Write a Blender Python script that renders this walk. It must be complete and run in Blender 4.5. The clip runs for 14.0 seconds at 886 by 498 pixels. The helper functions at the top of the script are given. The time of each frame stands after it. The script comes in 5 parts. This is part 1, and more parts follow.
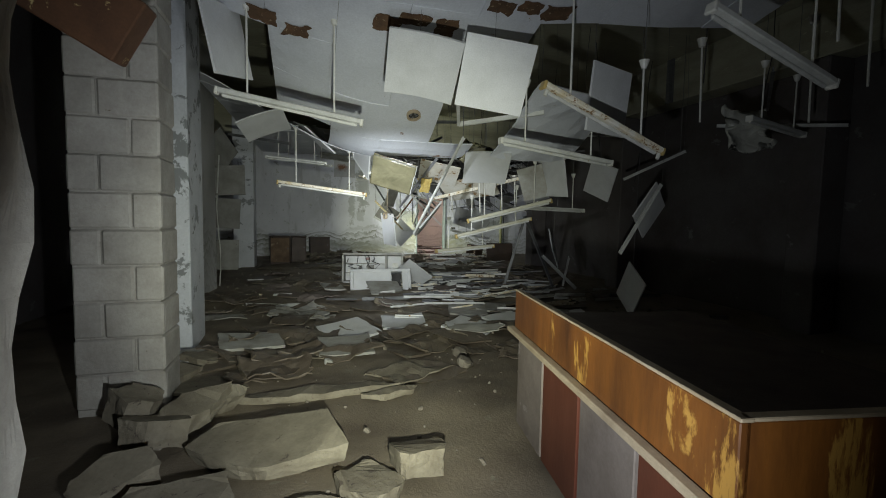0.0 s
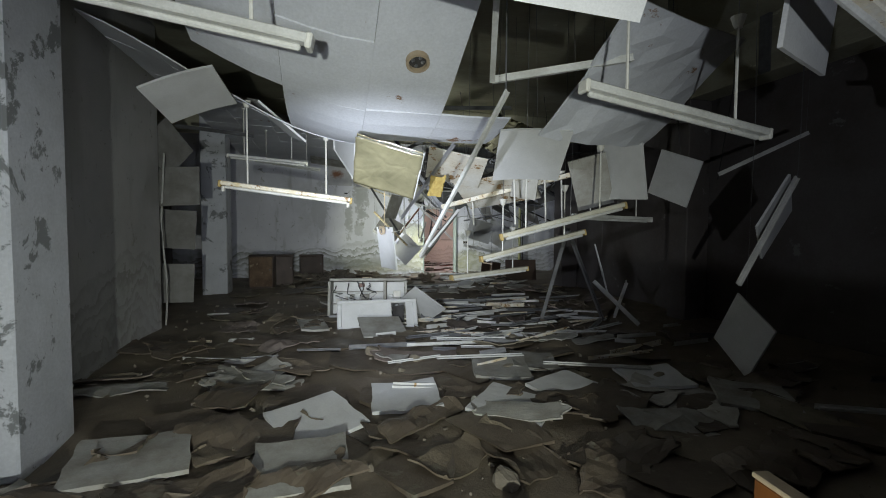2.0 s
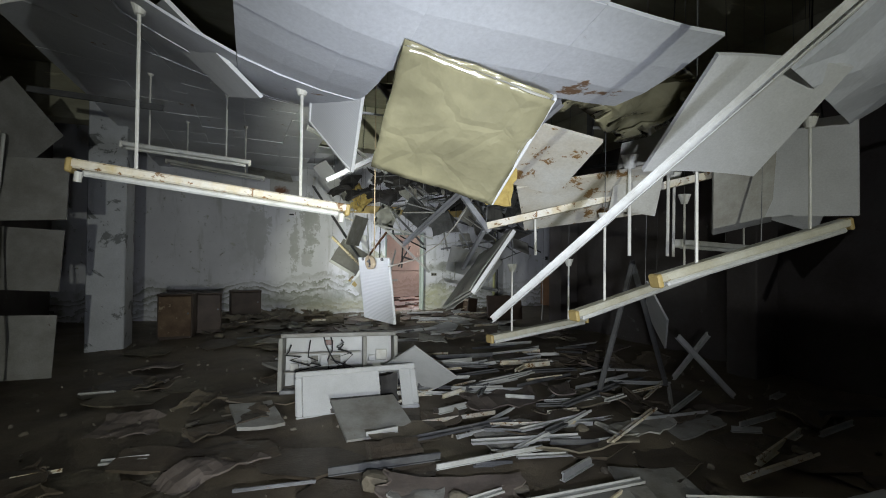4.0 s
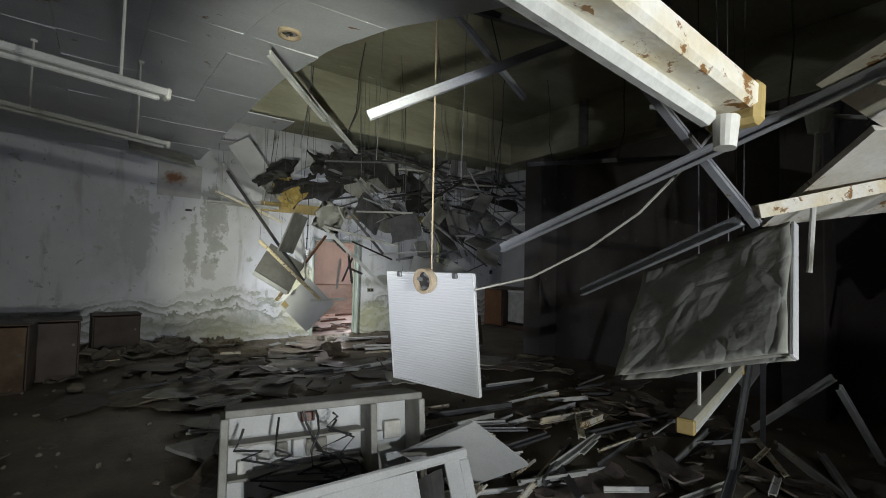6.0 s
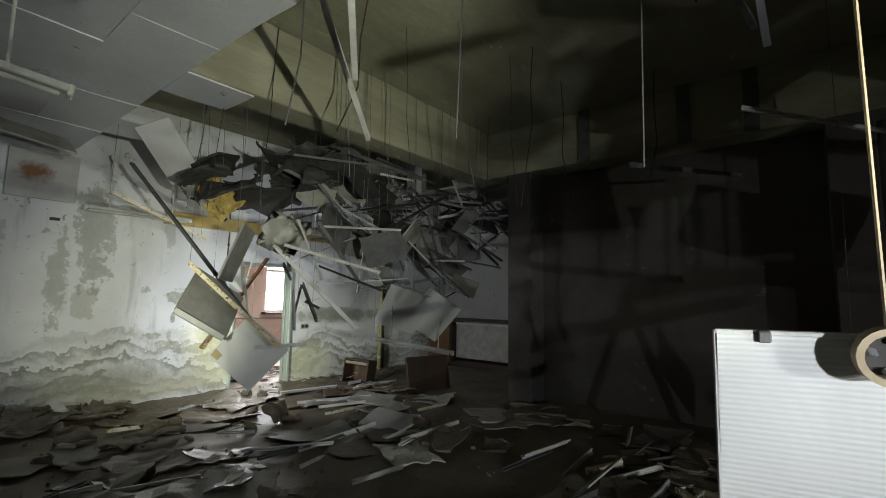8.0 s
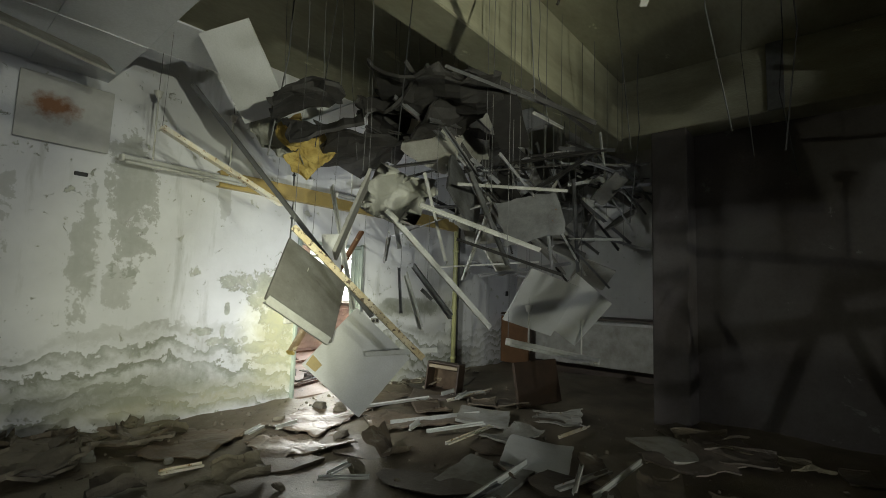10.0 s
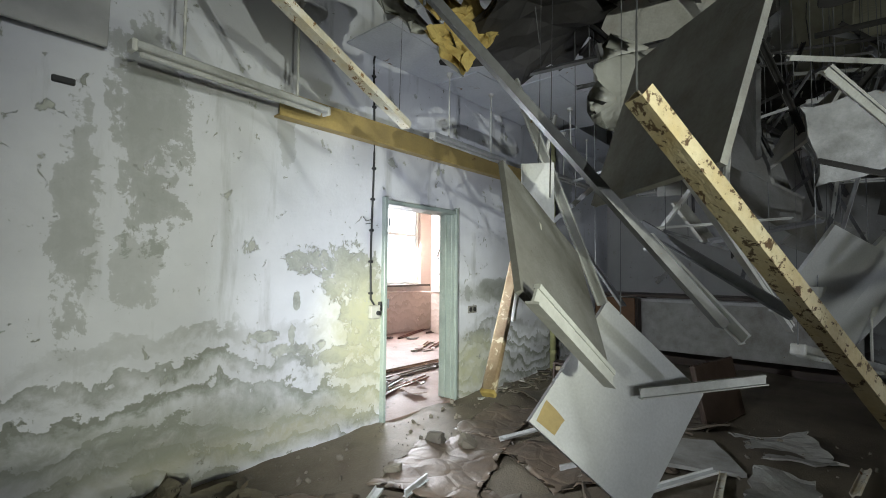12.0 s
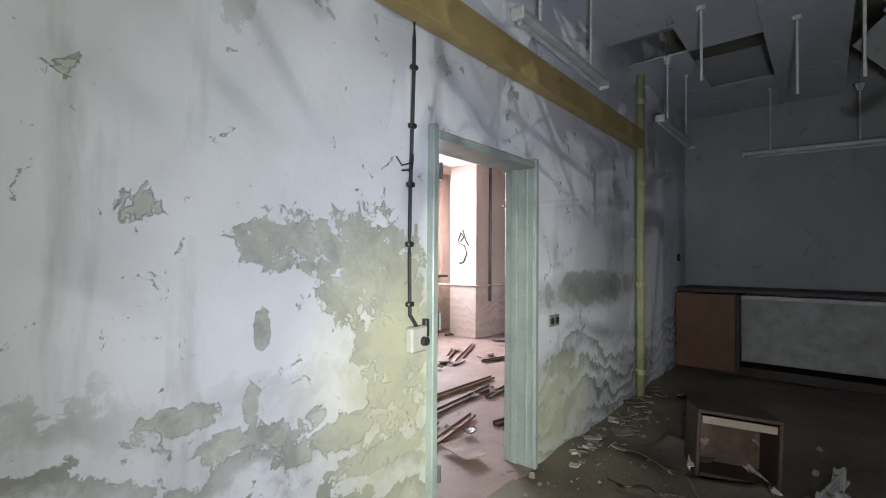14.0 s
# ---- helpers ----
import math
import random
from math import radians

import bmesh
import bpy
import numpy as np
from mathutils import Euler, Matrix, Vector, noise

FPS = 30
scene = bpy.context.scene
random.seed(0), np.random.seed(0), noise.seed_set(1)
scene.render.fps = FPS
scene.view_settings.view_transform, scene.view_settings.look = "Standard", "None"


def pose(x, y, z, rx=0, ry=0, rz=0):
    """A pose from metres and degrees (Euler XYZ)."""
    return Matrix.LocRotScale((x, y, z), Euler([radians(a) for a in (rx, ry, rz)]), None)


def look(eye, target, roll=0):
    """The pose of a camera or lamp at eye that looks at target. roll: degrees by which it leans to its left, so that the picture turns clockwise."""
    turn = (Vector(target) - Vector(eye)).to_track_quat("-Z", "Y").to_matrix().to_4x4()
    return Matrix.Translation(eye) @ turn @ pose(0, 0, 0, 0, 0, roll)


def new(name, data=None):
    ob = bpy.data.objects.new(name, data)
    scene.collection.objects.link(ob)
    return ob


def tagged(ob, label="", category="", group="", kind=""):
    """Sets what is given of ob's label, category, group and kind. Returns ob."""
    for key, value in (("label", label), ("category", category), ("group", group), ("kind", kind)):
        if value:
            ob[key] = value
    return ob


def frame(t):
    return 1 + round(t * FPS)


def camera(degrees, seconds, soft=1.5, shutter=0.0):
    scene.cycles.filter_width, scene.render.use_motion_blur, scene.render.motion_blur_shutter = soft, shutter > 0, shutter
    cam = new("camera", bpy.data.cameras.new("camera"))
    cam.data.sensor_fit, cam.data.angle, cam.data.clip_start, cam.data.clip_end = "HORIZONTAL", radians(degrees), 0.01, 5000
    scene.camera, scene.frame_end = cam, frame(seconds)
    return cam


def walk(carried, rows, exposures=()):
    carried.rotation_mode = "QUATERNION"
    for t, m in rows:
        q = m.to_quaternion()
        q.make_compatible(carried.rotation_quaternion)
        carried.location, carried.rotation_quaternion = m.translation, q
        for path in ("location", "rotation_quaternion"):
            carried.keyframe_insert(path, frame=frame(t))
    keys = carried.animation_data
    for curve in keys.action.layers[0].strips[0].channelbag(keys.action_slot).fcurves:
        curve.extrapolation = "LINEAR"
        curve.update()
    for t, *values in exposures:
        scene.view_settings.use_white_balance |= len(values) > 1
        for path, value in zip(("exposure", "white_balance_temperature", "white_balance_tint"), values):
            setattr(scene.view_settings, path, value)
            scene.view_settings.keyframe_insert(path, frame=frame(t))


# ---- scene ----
cam = camera(87.9, 14.0, soft=0.95)
METRES, EYE, TILT, LEAN, TURN = 16.1, 1.5, 0.0, 0.0, -16.0
ROWS = [
    (0.0, 0.0, 0.0, 0.0, 0.08, -4.22, -1.02),
    (0.5, -0.005, 0.0342, -0.0019, 1.07, -3.95, -0.58),
    (1.0, -0.0075, 0.0673, -0.001, 1.04, -3.63, -0.56),
    (1.5, -0.0088, 0.1058, -0.0008, 0.74, -3.76, -0.29),
    (2.0, -0.0089, 0.1403, 0.001, 0.88, -2.74, -0.27),
    (2.5, -0.0169, 0.1792, -0.0026, -0.6, -1.33, -0.65),
    (3.0, -0.0287, 0.2158, 0.0007, -1.94, -0.51, -0.63),
    (5.5, -0.1098, 0.3841, 0.0025, -17.34, 2.6, -0.94),
    (6.0, -0.1191, 0.4202, 0.0015, -20.61, 2.62, -1.35),
    (6.5, -0.1351, 0.4525, 0.0021, -25.74, 4.69, -1.75),
    (7.0, -0.1473, 0.4823, 0.005, -30.82, 6.4, -1.39),
    (9.5, -0.1745, 0.6466, 0.0033, -35.9, 5.74, -1.0),
    (10.0, -0.1796, 0.6822, 0.0007, -33.72, 5.24, -1.81),
    (10.5, -0.1841, 0.7179, -0.0001, -32.5, 4.42, -1.56),
    (11.0, -0.1873, 0.758, -0.0018, -31.6, 3.14, -1.24),
    (11.5, -0.1921, 0.7926, -0.001, -32.24, 2.89, -1.16),
    (12.0, -0.1877, 0.8284, -0.0011, -33.38, 2.55, -0.52),
    (12.5, -0.1875, 0.8625, 0.0004, -33.97, 2.53, -0.46),
    (13.0, -0.1778, 0.8933, -0.0001, -34.64, 2.14, -0.29),
    (13.5, -0.1645, 0.9251, 0.0, -34.55, 1.61, -0.3),
    (14.0, -0.1457, 0.9553, -0.0006, -34.31, 0.93, -0.38),
]
EXPOSURES = [(0.0, 0.15, 6450, 9), (1.0, 0.38, 6150, 13), (3.0, 0.38, 6200, 14), (5.3, -0.05, 6350, 15), (7.0, 0.15, 6400, 13),
             (9.5, 0.25, 7000, 6), (10.5, 0.36, 6900, 7), (11.2, 0.45, 6700, 9), (12.5, 0.34, 6100, 15), (13.0, 0.31, 6080, 17), (14.0, -0.03, 6150, 17)]
walk(cam, [(t, pose(0, 0, EYE, TILT, LEAN, TURN) @ pose(METRES * x, METRES * y, METRES * z, 90 + pitch, roll, yaw)) for t, x, y, z, yaw, pitch, roll in ROWS],
     EXPOSURES)


# ---- light ----
world = bpy.data.worlds.new("world")
scene.world = world
world.use_nodes = True
wn = world.node_tree
sky = wn.nodes.new("ShaderNodeTexSky")
sky.sky_type = 'NISHITA'
sky.sun_disc = False
sky.sun_elevation = radians(35)
sky.sun_rotation = radians(200)
wn.nodes["Background"].inputs["Strength"].default_value = 0.12
wn.links.new(sky.outputs["Color"], wn.nodes["Background"].inputs["Color"])


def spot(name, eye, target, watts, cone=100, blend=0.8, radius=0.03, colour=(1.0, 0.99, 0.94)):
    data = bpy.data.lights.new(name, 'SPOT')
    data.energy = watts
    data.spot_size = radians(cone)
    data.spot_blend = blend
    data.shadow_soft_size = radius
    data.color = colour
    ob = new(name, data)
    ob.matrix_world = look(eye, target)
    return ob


# fixed lamps stand in for the walker's moving hand torch, a pair per stretch
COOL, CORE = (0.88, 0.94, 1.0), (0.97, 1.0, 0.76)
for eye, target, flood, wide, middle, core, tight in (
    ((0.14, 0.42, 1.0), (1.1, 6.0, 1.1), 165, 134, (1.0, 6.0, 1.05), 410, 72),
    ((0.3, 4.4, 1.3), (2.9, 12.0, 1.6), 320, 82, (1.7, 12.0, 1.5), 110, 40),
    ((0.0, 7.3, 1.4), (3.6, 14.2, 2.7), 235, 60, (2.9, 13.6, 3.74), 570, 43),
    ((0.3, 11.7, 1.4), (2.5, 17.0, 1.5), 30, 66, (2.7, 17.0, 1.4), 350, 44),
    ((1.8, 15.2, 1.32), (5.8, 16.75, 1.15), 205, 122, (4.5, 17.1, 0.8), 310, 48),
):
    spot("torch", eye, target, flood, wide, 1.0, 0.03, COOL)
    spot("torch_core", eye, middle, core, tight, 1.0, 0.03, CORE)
# one more fixed torch stand-in, added to light the entrance pillar
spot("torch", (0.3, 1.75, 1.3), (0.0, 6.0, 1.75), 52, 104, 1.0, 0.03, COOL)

window_light = bpy.data.lights.new("window_daylight", 'AREA')
window_light.shape = 'RECTANGLE'
window_light.size, window_light.size_y = 1.9, 1.8
window_light.energy = 240
window_light.color = (0.95, 0.98, 1.0)
wl = new("window_daylight", window_light)
wl.matrix_world = look((8.0, 21.46, 2.05), (8.3, 18.6, 0.6))


# ---- materials ----
def ramp(nt, fac, stops, interp='LINEAR'):
    n = nt.nodes.new("ShaderNodeValToRGB")
    n.color_ramp.interpolation = interp
    el = n.color_ramp.elements
    while len(el) < len(stops):
        el.new(0.5)
    for e, (p, c) in zip(el, stops):
        e.position = p
        e.color = (*c, 1) if len(c) == 3 else c
    nt.links.new(fac, n.inputs[0])
    return n.outputs["Color"]


def noise_tex(nt, scale, detail=5, rough=0.6, vec=None, distort=0.0):
    n = nt.nodes.new("ShaderNodeTexNoise")
    n.inputs["Scale"].default_value = scale
    n.inputs["Detail"].default_value = detail
    n.inputs["Roughness"].default_value = rough
    n.inputs["Distortion"].default_value = distort
    if vec is not None:
        nt.links.new(vec, n.inputs["Vector"])
    return n.outputs["Fac"]


def mix(nt, fac, a, b, mode='MIX'):
    n = nt.nodes.new("ShaderNodeMix")
    n.data_type = 'RGBA'
    n.blend_type = mode
    for sock, v in ((n.inputs[0], fac), (n.inputs[6], a), (n.inputs[7], b)):
        if isinstance(v, (int, float)):
            sock.default_value = v
        elif isinstance(v, tuple):
            sock.default_value = (*v, 1)
        else:
            nt.links.new(v, sock)
    return n.outputs[2]


def maths(nt, op, a, b=0.0, c=0.0):
    n = nt.nodes.new("ShaderNodeMath")
    n.operation = op
    for sock, v in zip(n.inputs, (a, b, c)):
        if isinstance(v, (int, float)):
            sock.default_value = v
        else:
            nt.links.new(v, sock)
    return n.outputs[0]


def start(name):
    m = bpy.data.materials.new(name)
    m.use_nodes = True
    nt = m.node_tree
    bsdf = nt.nodes["Principled BSDF"]
    tc = nt.nodes.new("ShaderNodeTexCoord")
    return m, nt, bsdf, tc


def bump(nt, bsdf, height, strength=0.3, dist=0.01):
    b = nt.nodes.new("ShaderNodeBump")
    b.inputs["Strength"].default_value = strength
    b.inputs["Distance"].default_value = dist
    nt.links.new(height, b.inputs["Height"])
    nt.links.new(b.outputs["Normal"], bsdf.inputs["Normal"])


def worn(name, base, dirt, rough=0.7, metal=0.0, scale=6.0, amount=0.5, spots=None, spot_at=0.62, spot_scale=9.0,
         bump_by=0.25, fine=60.0, vary=0.0, world_space=False, stretch=None):
    """A worn surface: base colour, cloudy dirt, sharp-edged spots, grain."""
    m, nt, bsdf, tc = start(name)
    vec = tc.outputs["Object"]
    if world_space:
        vec = nt.nodes.new("ShaderNodeNewGeometry").outputs["Position"]
    if stretch:
        mp = nt.nodes.new("ShaderNodeMapping")
        mp.inputs["Scale"].default_value = stretch
        nt.links.new(vec, mp.inputs["Vector"])
        vec = mp.outputs["Vector"]
    info = nt.nodes.new("ShaderNodeObjectInfo")
    if not world_space:
        off = nt.nodes.new("ShaderNodeVectorMath")
        off.operation = 'ADD'
        sc = nt.nodes.new("ShaderNodeVectorMath")
        sc.operation = 'SCALE'
        sc.inputs[0].default_value = (17.0, 31.0, 11.0)
        nt.links.new(info.outputs["Random"], sc.inputs["Scale"])
        nt.links.new(vec, off.inputs[0])
        nt.links.new(sc.outputs[0], off.inputs[1])
        vec = off.outputs[0]
    big = noise_tex(nt, scale, 6, 0.65, vec)
    small = noise_tex(nt, fine, 4, 0.6, vec)
    f = ramp(nt, big, [(0.5 - 0.22 * amount - 0.05, (0, 0, 0)), (0.72, (1, 1, 1))])
    col = mix(nt, f, base, dirt)
    col = mix(nt, 0.18, col, ramp(nt, small, [(0.3, (0.25, 0.25, 0.25)), (0.7, (1, 1, 1))]), 'MULTIPLY')
    if spots:
        s = noise_tex(nt, spot_scale, 8, 0.7, vec, 0.4)
        sf = ramp(nt, s, [(spot_at, (0, 0, 0)), (spot_at + 0.03, (1, 1, 1))])
        col = mix(nt, sf, col, spots)
    if vary:
        v = maths(nt, 'MULTIPLY_ADD', info.outputs["Random"], vary, 1.0 - vary)
        cm = nt.nodes.new("ShaderNodeCombineColor")
        for i in range(3):
            nt.links.new(v, cm.inputs[i])
        col = mix(nt, 1.0, col, cm.outputs[0], 'MULTIPLY')
    nt.links.new(col, bsdf.inputs["Base Color"])
    r = maths(nt, 'MULTIPLY_ADD', big, 0.35, rough - 0.17)
    nt.links.new(r, bsdf.inputs["Roughness"])
    bsdf.inputs["Metallic"].default_value = metal
    h = maths(nt, 'ADD', small, maths(nt, 'MULTIPLY', big, 1.5))
    bump(nt, bsdf, h, bump_by, 0.008)
    return m


def peeled_wall(name, paint, under, stain, low=1.1, seed=0.0, patches=(), tints=(), damps=()):
    """Old lime-washed wall: cloudy paint, peeled patches, tide lines of damp near the floor."""
    m, nt, bsdf, tc = start(name)
    pos = nt.nodes.new("ShaderNodeNewGeometry").outputs["Position"]
    mp = nt.nodes.new("ShaderNodeMapping")
    mp.inputs["Location"].default_value = (seed, seed * 0.7, 0)
    nt.links.new(pos, mp.inputs["Vector"])
    vec = mp.outputs["Vector"]
    sep = nt.nodes.new("ShaderNodeSeparateXYZ")
    nt.links.new(pos, sep.inputs[0])
    x, z = sep.outputs["X"], sep.outputs["Z"]
    n1 = noise_tex(nt, 0.9, 6, 0.6, vec)
    n2 = noise_tex(nt, 3.2, 9, 0.68, vec, 0.3)
    n3 = noise_tex(nt, 26.0, 6, 0.65, vec)
    n4 = noise_tex(nt, 6.5, 10, 0.72, vec, 0.5)
    n2 = maths(nt, 'ADD', maths(nt, 'MULTIPLY', n2, 0.6), maths(nt, 'MULTIPLY', n4, 0.4))
    n5 = noise_tex(nt, 13.0, 9, 0.7, vec, 0.4)
    drip_map = nt.nodes.new("ShaderNodeMapping")
    drip_map.inputs["Scale"].default_value = (3.4, 3.4, 0.55)
    nt.links.new(vec, drip_map.inputs["Vector"])
    drip = noise_tex(nt, 1.6, 6, 0.6, drip_map.outputs["Vector"])
    col = mix(nt, ramp(nt, n1, [(0.35, (0, 0, 0)), (0.68, (1, 1, 1))]), paint, tuple(c * 0.8 for c in paint))
    col = mix(nt, ramp(nt, drip, [(0.58, (0, 0, 0)), (0.72, (0.36, 0.36, 0.36))]), col, stain)
    # wavy tide lines of damp
    wav = maths(nt, 'ADD', z, maths(nt, 'MULTIPLY', maths(nt, 'SUBTRACT', noise_tex(nt, 0.55, 5, 0.55, vec), 0.5), 1.7))
    wav = maths(nt, 'ADD', wav, maths(nt, 'MULTIPLY', maths(nt, 'SUBTRACT', n2, 0.5), 0.6))
    saw = maths(nt, 'FRACT', maths(nt, 'ADD', maths(nt, 'MULTIPLY', wav, 5.6), maths(nt, 'MULTIPLY', n1, 2.2)))
    bands = ramp(nt, saw, [(0.0, (0.0, 0.0, 0.0)), (0.3, (0.12, 0.12, 0.12)), (0.62, (0.6, 0.6, 0.6)), (0.92, (1, 1, 1)), (0.97, (0.0, 0.0, 0.0))])
    reach = ramp(nt, maths(nt, 'DIVIDE', wav, 2.0), [(0.03, (0.7, 0.7, 0.7)), (low * 0.3, (0.9, 0.9, 0.9)), (low * 0.42, (0.45, 0.45, 0.45)), (low * 0.47, (0, 0, 0))])
    damp = maths(nt, 'MULTIPLY', bands, maths(nt, 'MULTIPLY', reach, ramp(nt, noise_tex(nt, 1.3, 4, 0.6, vec), [(0.36, (0.4, 0.4, 0.4)), (0.56, (1, 1, 1))])))
    damp = maths(nt, 'MINIMUM', maths(nt, 'MULTIPLY', damp, 1.4), 0.9)
    col = mix(nt, damp, col, stain)
    for px, pz, rx, rz, deep in damps:
        dx = maths(nt, 'DIVIDE', maths(nt, 'SUBTRACT', x, px), rx)
        dz = maths(nt, 'DIVIDE', maths(nt, 'SUBTRACT', z, pz), rz)
        d = maths(nt, 'ADD', maths(nt, 'MULTIPLY', dx, dx), maths(nt, 'MULTIPLY', dz, dz))
        d = maths(nt, 'ADD', d, maths(nt, 'MULTIPLY', maths(nt, 'SUBTRACT', n2, 0.5), 7.0))
        d = maths(nt, 'ADD', d, maths(nt, 'MULTIPLY', maths(nt, 'SUBTRACT', drip, 0.5), 3.0))
        f = ramp(nt, d, [(0.0, (deep, deep, deep)), (0.78, (deep * 0.8, deep * 0.8, deep * 0.8)), (0.9, (0, 0, 0))])
        col = mix(nt, f, col, stain)
    peel = ramp(nt, n2, [(0.60, (0, 0, 0)), (0.606, (1, 1, 1))])
    for px, pz, rx, rz in patches:
        dx = maths(nt, 'DIVIDE', maths(nt, 'SUBTRACT', x, px), rx)
        dz = maths(nt, 'DIVIDE', maths(nt, 'SUBTRACT', z, pz), rz)
        d = maths(nt, 'ADD', maths(nt, 'MULTIPLY', dx, dx), maths(nt, 'MULTIPLY', dz, dz))
        d = maths(nt, 'ADD', d, maths(nt, 'MULTIPLY', maths(nt, 'SUBTRACT', n2, 0.5), 6.0))
        d = maths(nt, 'ADD', d, maths(nt, 'MULTIPLY', maths(nt, 'SUBTRACT', n5, 0.5), 5.0))
        peel = mix(nt, 1.0, peel, ramp(nt, d, [(0.93, (1, 1, 1)), (0.97, (0, 0, 0))]), 'LIGHTEN')
    bare = mix(nt, ramp(nt, n4, [(0.36, (0, 0, 0)), (0.64, (1, 1, 1))]), tuple(c * 0.82 for c in under), tuple(c * 1.4 for c in under))
    col = mix(nt, peel, col, bare)
    for px, pz, rx, rz, tint in tints:
        dx = maths(nt, 'DIVIDE', maths(nt, 'SUBTRACT', x, px), rx)
        dz = maths(nt, 'DIVIDE', maths(nt, 'SUBTRACT', z, pz), rz)
        d = maths(nt, 'ADD', maths(nt, 'MULTIPLY', dx, dx), maths(nt, 'MULTIPLY', dz, dz))
        d = maths(nt, 'ADD', d, maths(nt, 'MULTIPLY', maths(nt, 'SUBTRACT', n2, 0.5), 2.6))
        f = maths(nt, 'MULTIPLY', ramp(nt, d, [(0.1, (0.95, 0.95, 0.95)), (1.0, (0, 0, 0))]), ramp(nt, n4, [(0.36, (0.35, 0.35, 0.35)), (0.62, (1, 1, 1))]))
        col = mix(nt, f, col, tint)
    chips = ramp(nt, noise_tex(nt, 9.0, 8, 0.7, vec, 0.6), [(0.645, (0, 0, 0)), (0.652, (1, 1, 1))])
    col = mix(nt, chips, col, under)
    peel = mix(nt, 1.0, peel, chips, 'LIGHTEN')
    specks = ramp(nt, n3, [(0.68, (0, 0, 0)), (0.71, (1, 1, 1))])
    col = mix(nt, maths(nt, 'MULTIPLY', specks, 0.5), col, under)
    nt.links.new(col, bsdf.inputs["Base Color"])
    bsdf.inputs["Roughness"].default_value = 0.75
    h = maths(nt, 'SUBTRACT', maths(nt, 'MULTIPLY', n3, 0.35), maths(nt, 'MULTIPLY', peel, 0.9))
    bump(nt, bsdf, h, 0.8, 0.012)
    return m


M_CONCRETE = worn("concrete", (0.42, 0.41, 0.30), (0.22, 0.21, 0.15), 0.85, 0, 0.9, 0.6, (0.50, 0.48, 0.33), 0.64, 3.0, 0.6, 24, 0, True, (0.4, 1, 3.2))
M_PIER = worn("painted_block", (0.46, 0.44, 0.39), (0.30, 0.28, 0.24), 0.85, 0, 3.0, 0.5, (0.22, 0.19, 0.14), 0.66, 6.0, 0.5, 40, 0.2)
M_PILLAR = worn("peeling_pillar_paint", (0.64, 0.66, 0.69), (0.48, 0.50, 0.52), 0.6, 0, 1.6, 0.5, (0.20, 0.21, 0.21), 0.555, 2.6, 0.4, 40, 0, True)
# yellow-green tints by the doorway: damp stain plus torch-core light put into the paint
M_WALL_FAR = peeled_wall("damp_wall_paint", (0.73, 0.74, 0.77), (0.36, 0.37, 0.33), (0.22, 0.23, 0.185), 0.95, 3.0,
                         ((3.05, 1.55, 0.26, 0.13), (3.42, 1.45, 0.34, 0.24), (3.62, 1.05, 0.24, 0.40), (2.58, 0.94, 0.14, 0.05), (2.76, 0.82, 0.12, 0.05), (2.98, 0.80, 0.13, 0.05), (2.84, 0.93, 0.03, 0.09), (2.88, 1.22, 0.03, 0.08),
                          (3.25, 0.72, 0.3, 0.07), (3.5, 0.55, 0.3, 0.06), (5.4, 0.66, 0.3, 0.08)),
                         ((3.6, 0.85, 0.6, 0.85, (0.42, 0.41, 0.27)), (6.0, 1.2, 1.5, 0.2, (0.27, 0.28, 0.24)), (5.3, 0.3, 0.9, 0.5, (0.48, 0.48, 0.31)),
                          (2.6, 0.2, 1.6, 0.22, (0.46, 0.45, 0.32)), (0.3, 2.0, 0.5, 1.2, (0.47, 0.48, 0.48)), (1.6, 0.36, 2.0, 0.2, (0.33, 0.34, 0.29))),
                         ((1.78, 2.3, 0.24, 0.75, 0.62), (1.42, 1.75, 0.14, 0.7, 0.55), (1.72, 1.45, 0.16, 0.3, 0.45), (0.55, 2.1, 0.3, 0.7, 0.45), (2.75, 2.62, 0.09, 0.3, 0.4), (6.1, 1.22, 1.1, 0.14, 0.6), (7.9, 2.9, 0.2, 0.3, 0.5)))
M_WALL = peeled_wall("grey_wall_paint", (0.42, 0.42, 0.40), (0.26, 0.26, 0.23), (0.24, 0.24, 0.21), 1.0, 11.0)
# near-black base colour stands for the torch not reaching these walls and columns
M_SHADED_WALL = worn("shade_dark_wall", (0.13, 0.12, 0.115), (0.07, 0.055, 0.05), 0.8, 0, 0.8, 0.6, (0.18, 0.17, 0.165), 0.64, 2.0, 0.4, 30, 0, True)
M_PINK = peeled_wall("pink_wall_paint", (0.60, 0.48, 0.41), (0.50, 0.42, 0.36), (0.42, 0.33, 0.27), 0.9, 23.0)
M_FLOOR = worn("dusty_floor", (0.235, 0.20, 0.14), (0.105, 0.08, 0.057), 0.62, 0, 0.9, 0.6, (0.19, 0.175, 0.13), 0.62, 2.6, 0.7, 45, 0, True)
M_LINO = worn("loose_floor_sheet", (0.20, 0.165, 0.12), (0.095, 0.072, 0.052), 0.45, 0, 2.0, 0.6, (0.20, 0.185, 0.14), 0.6, 5.0, 0.5, 40, 0.35)
M_PINK_FLOOR = worn("pink_floor", (0.39, 0.28, 0.24), (0.24, 0.165, 0.14), 0.6, 0, 1.2, 0.5, (0.14, 0.10, 0.08), 0.62, 4.0, 0.5, 40, 0, True)
M_TILE = worn("ceiling_panel", (0.74, 0.75, 0.75), (0.60, 0.61, 0.60), 0.5, 0, 2.2, 0.3, (0.32, 0.22, 0.12), 0.75, 3.0, 0.12, 90, 0.12)
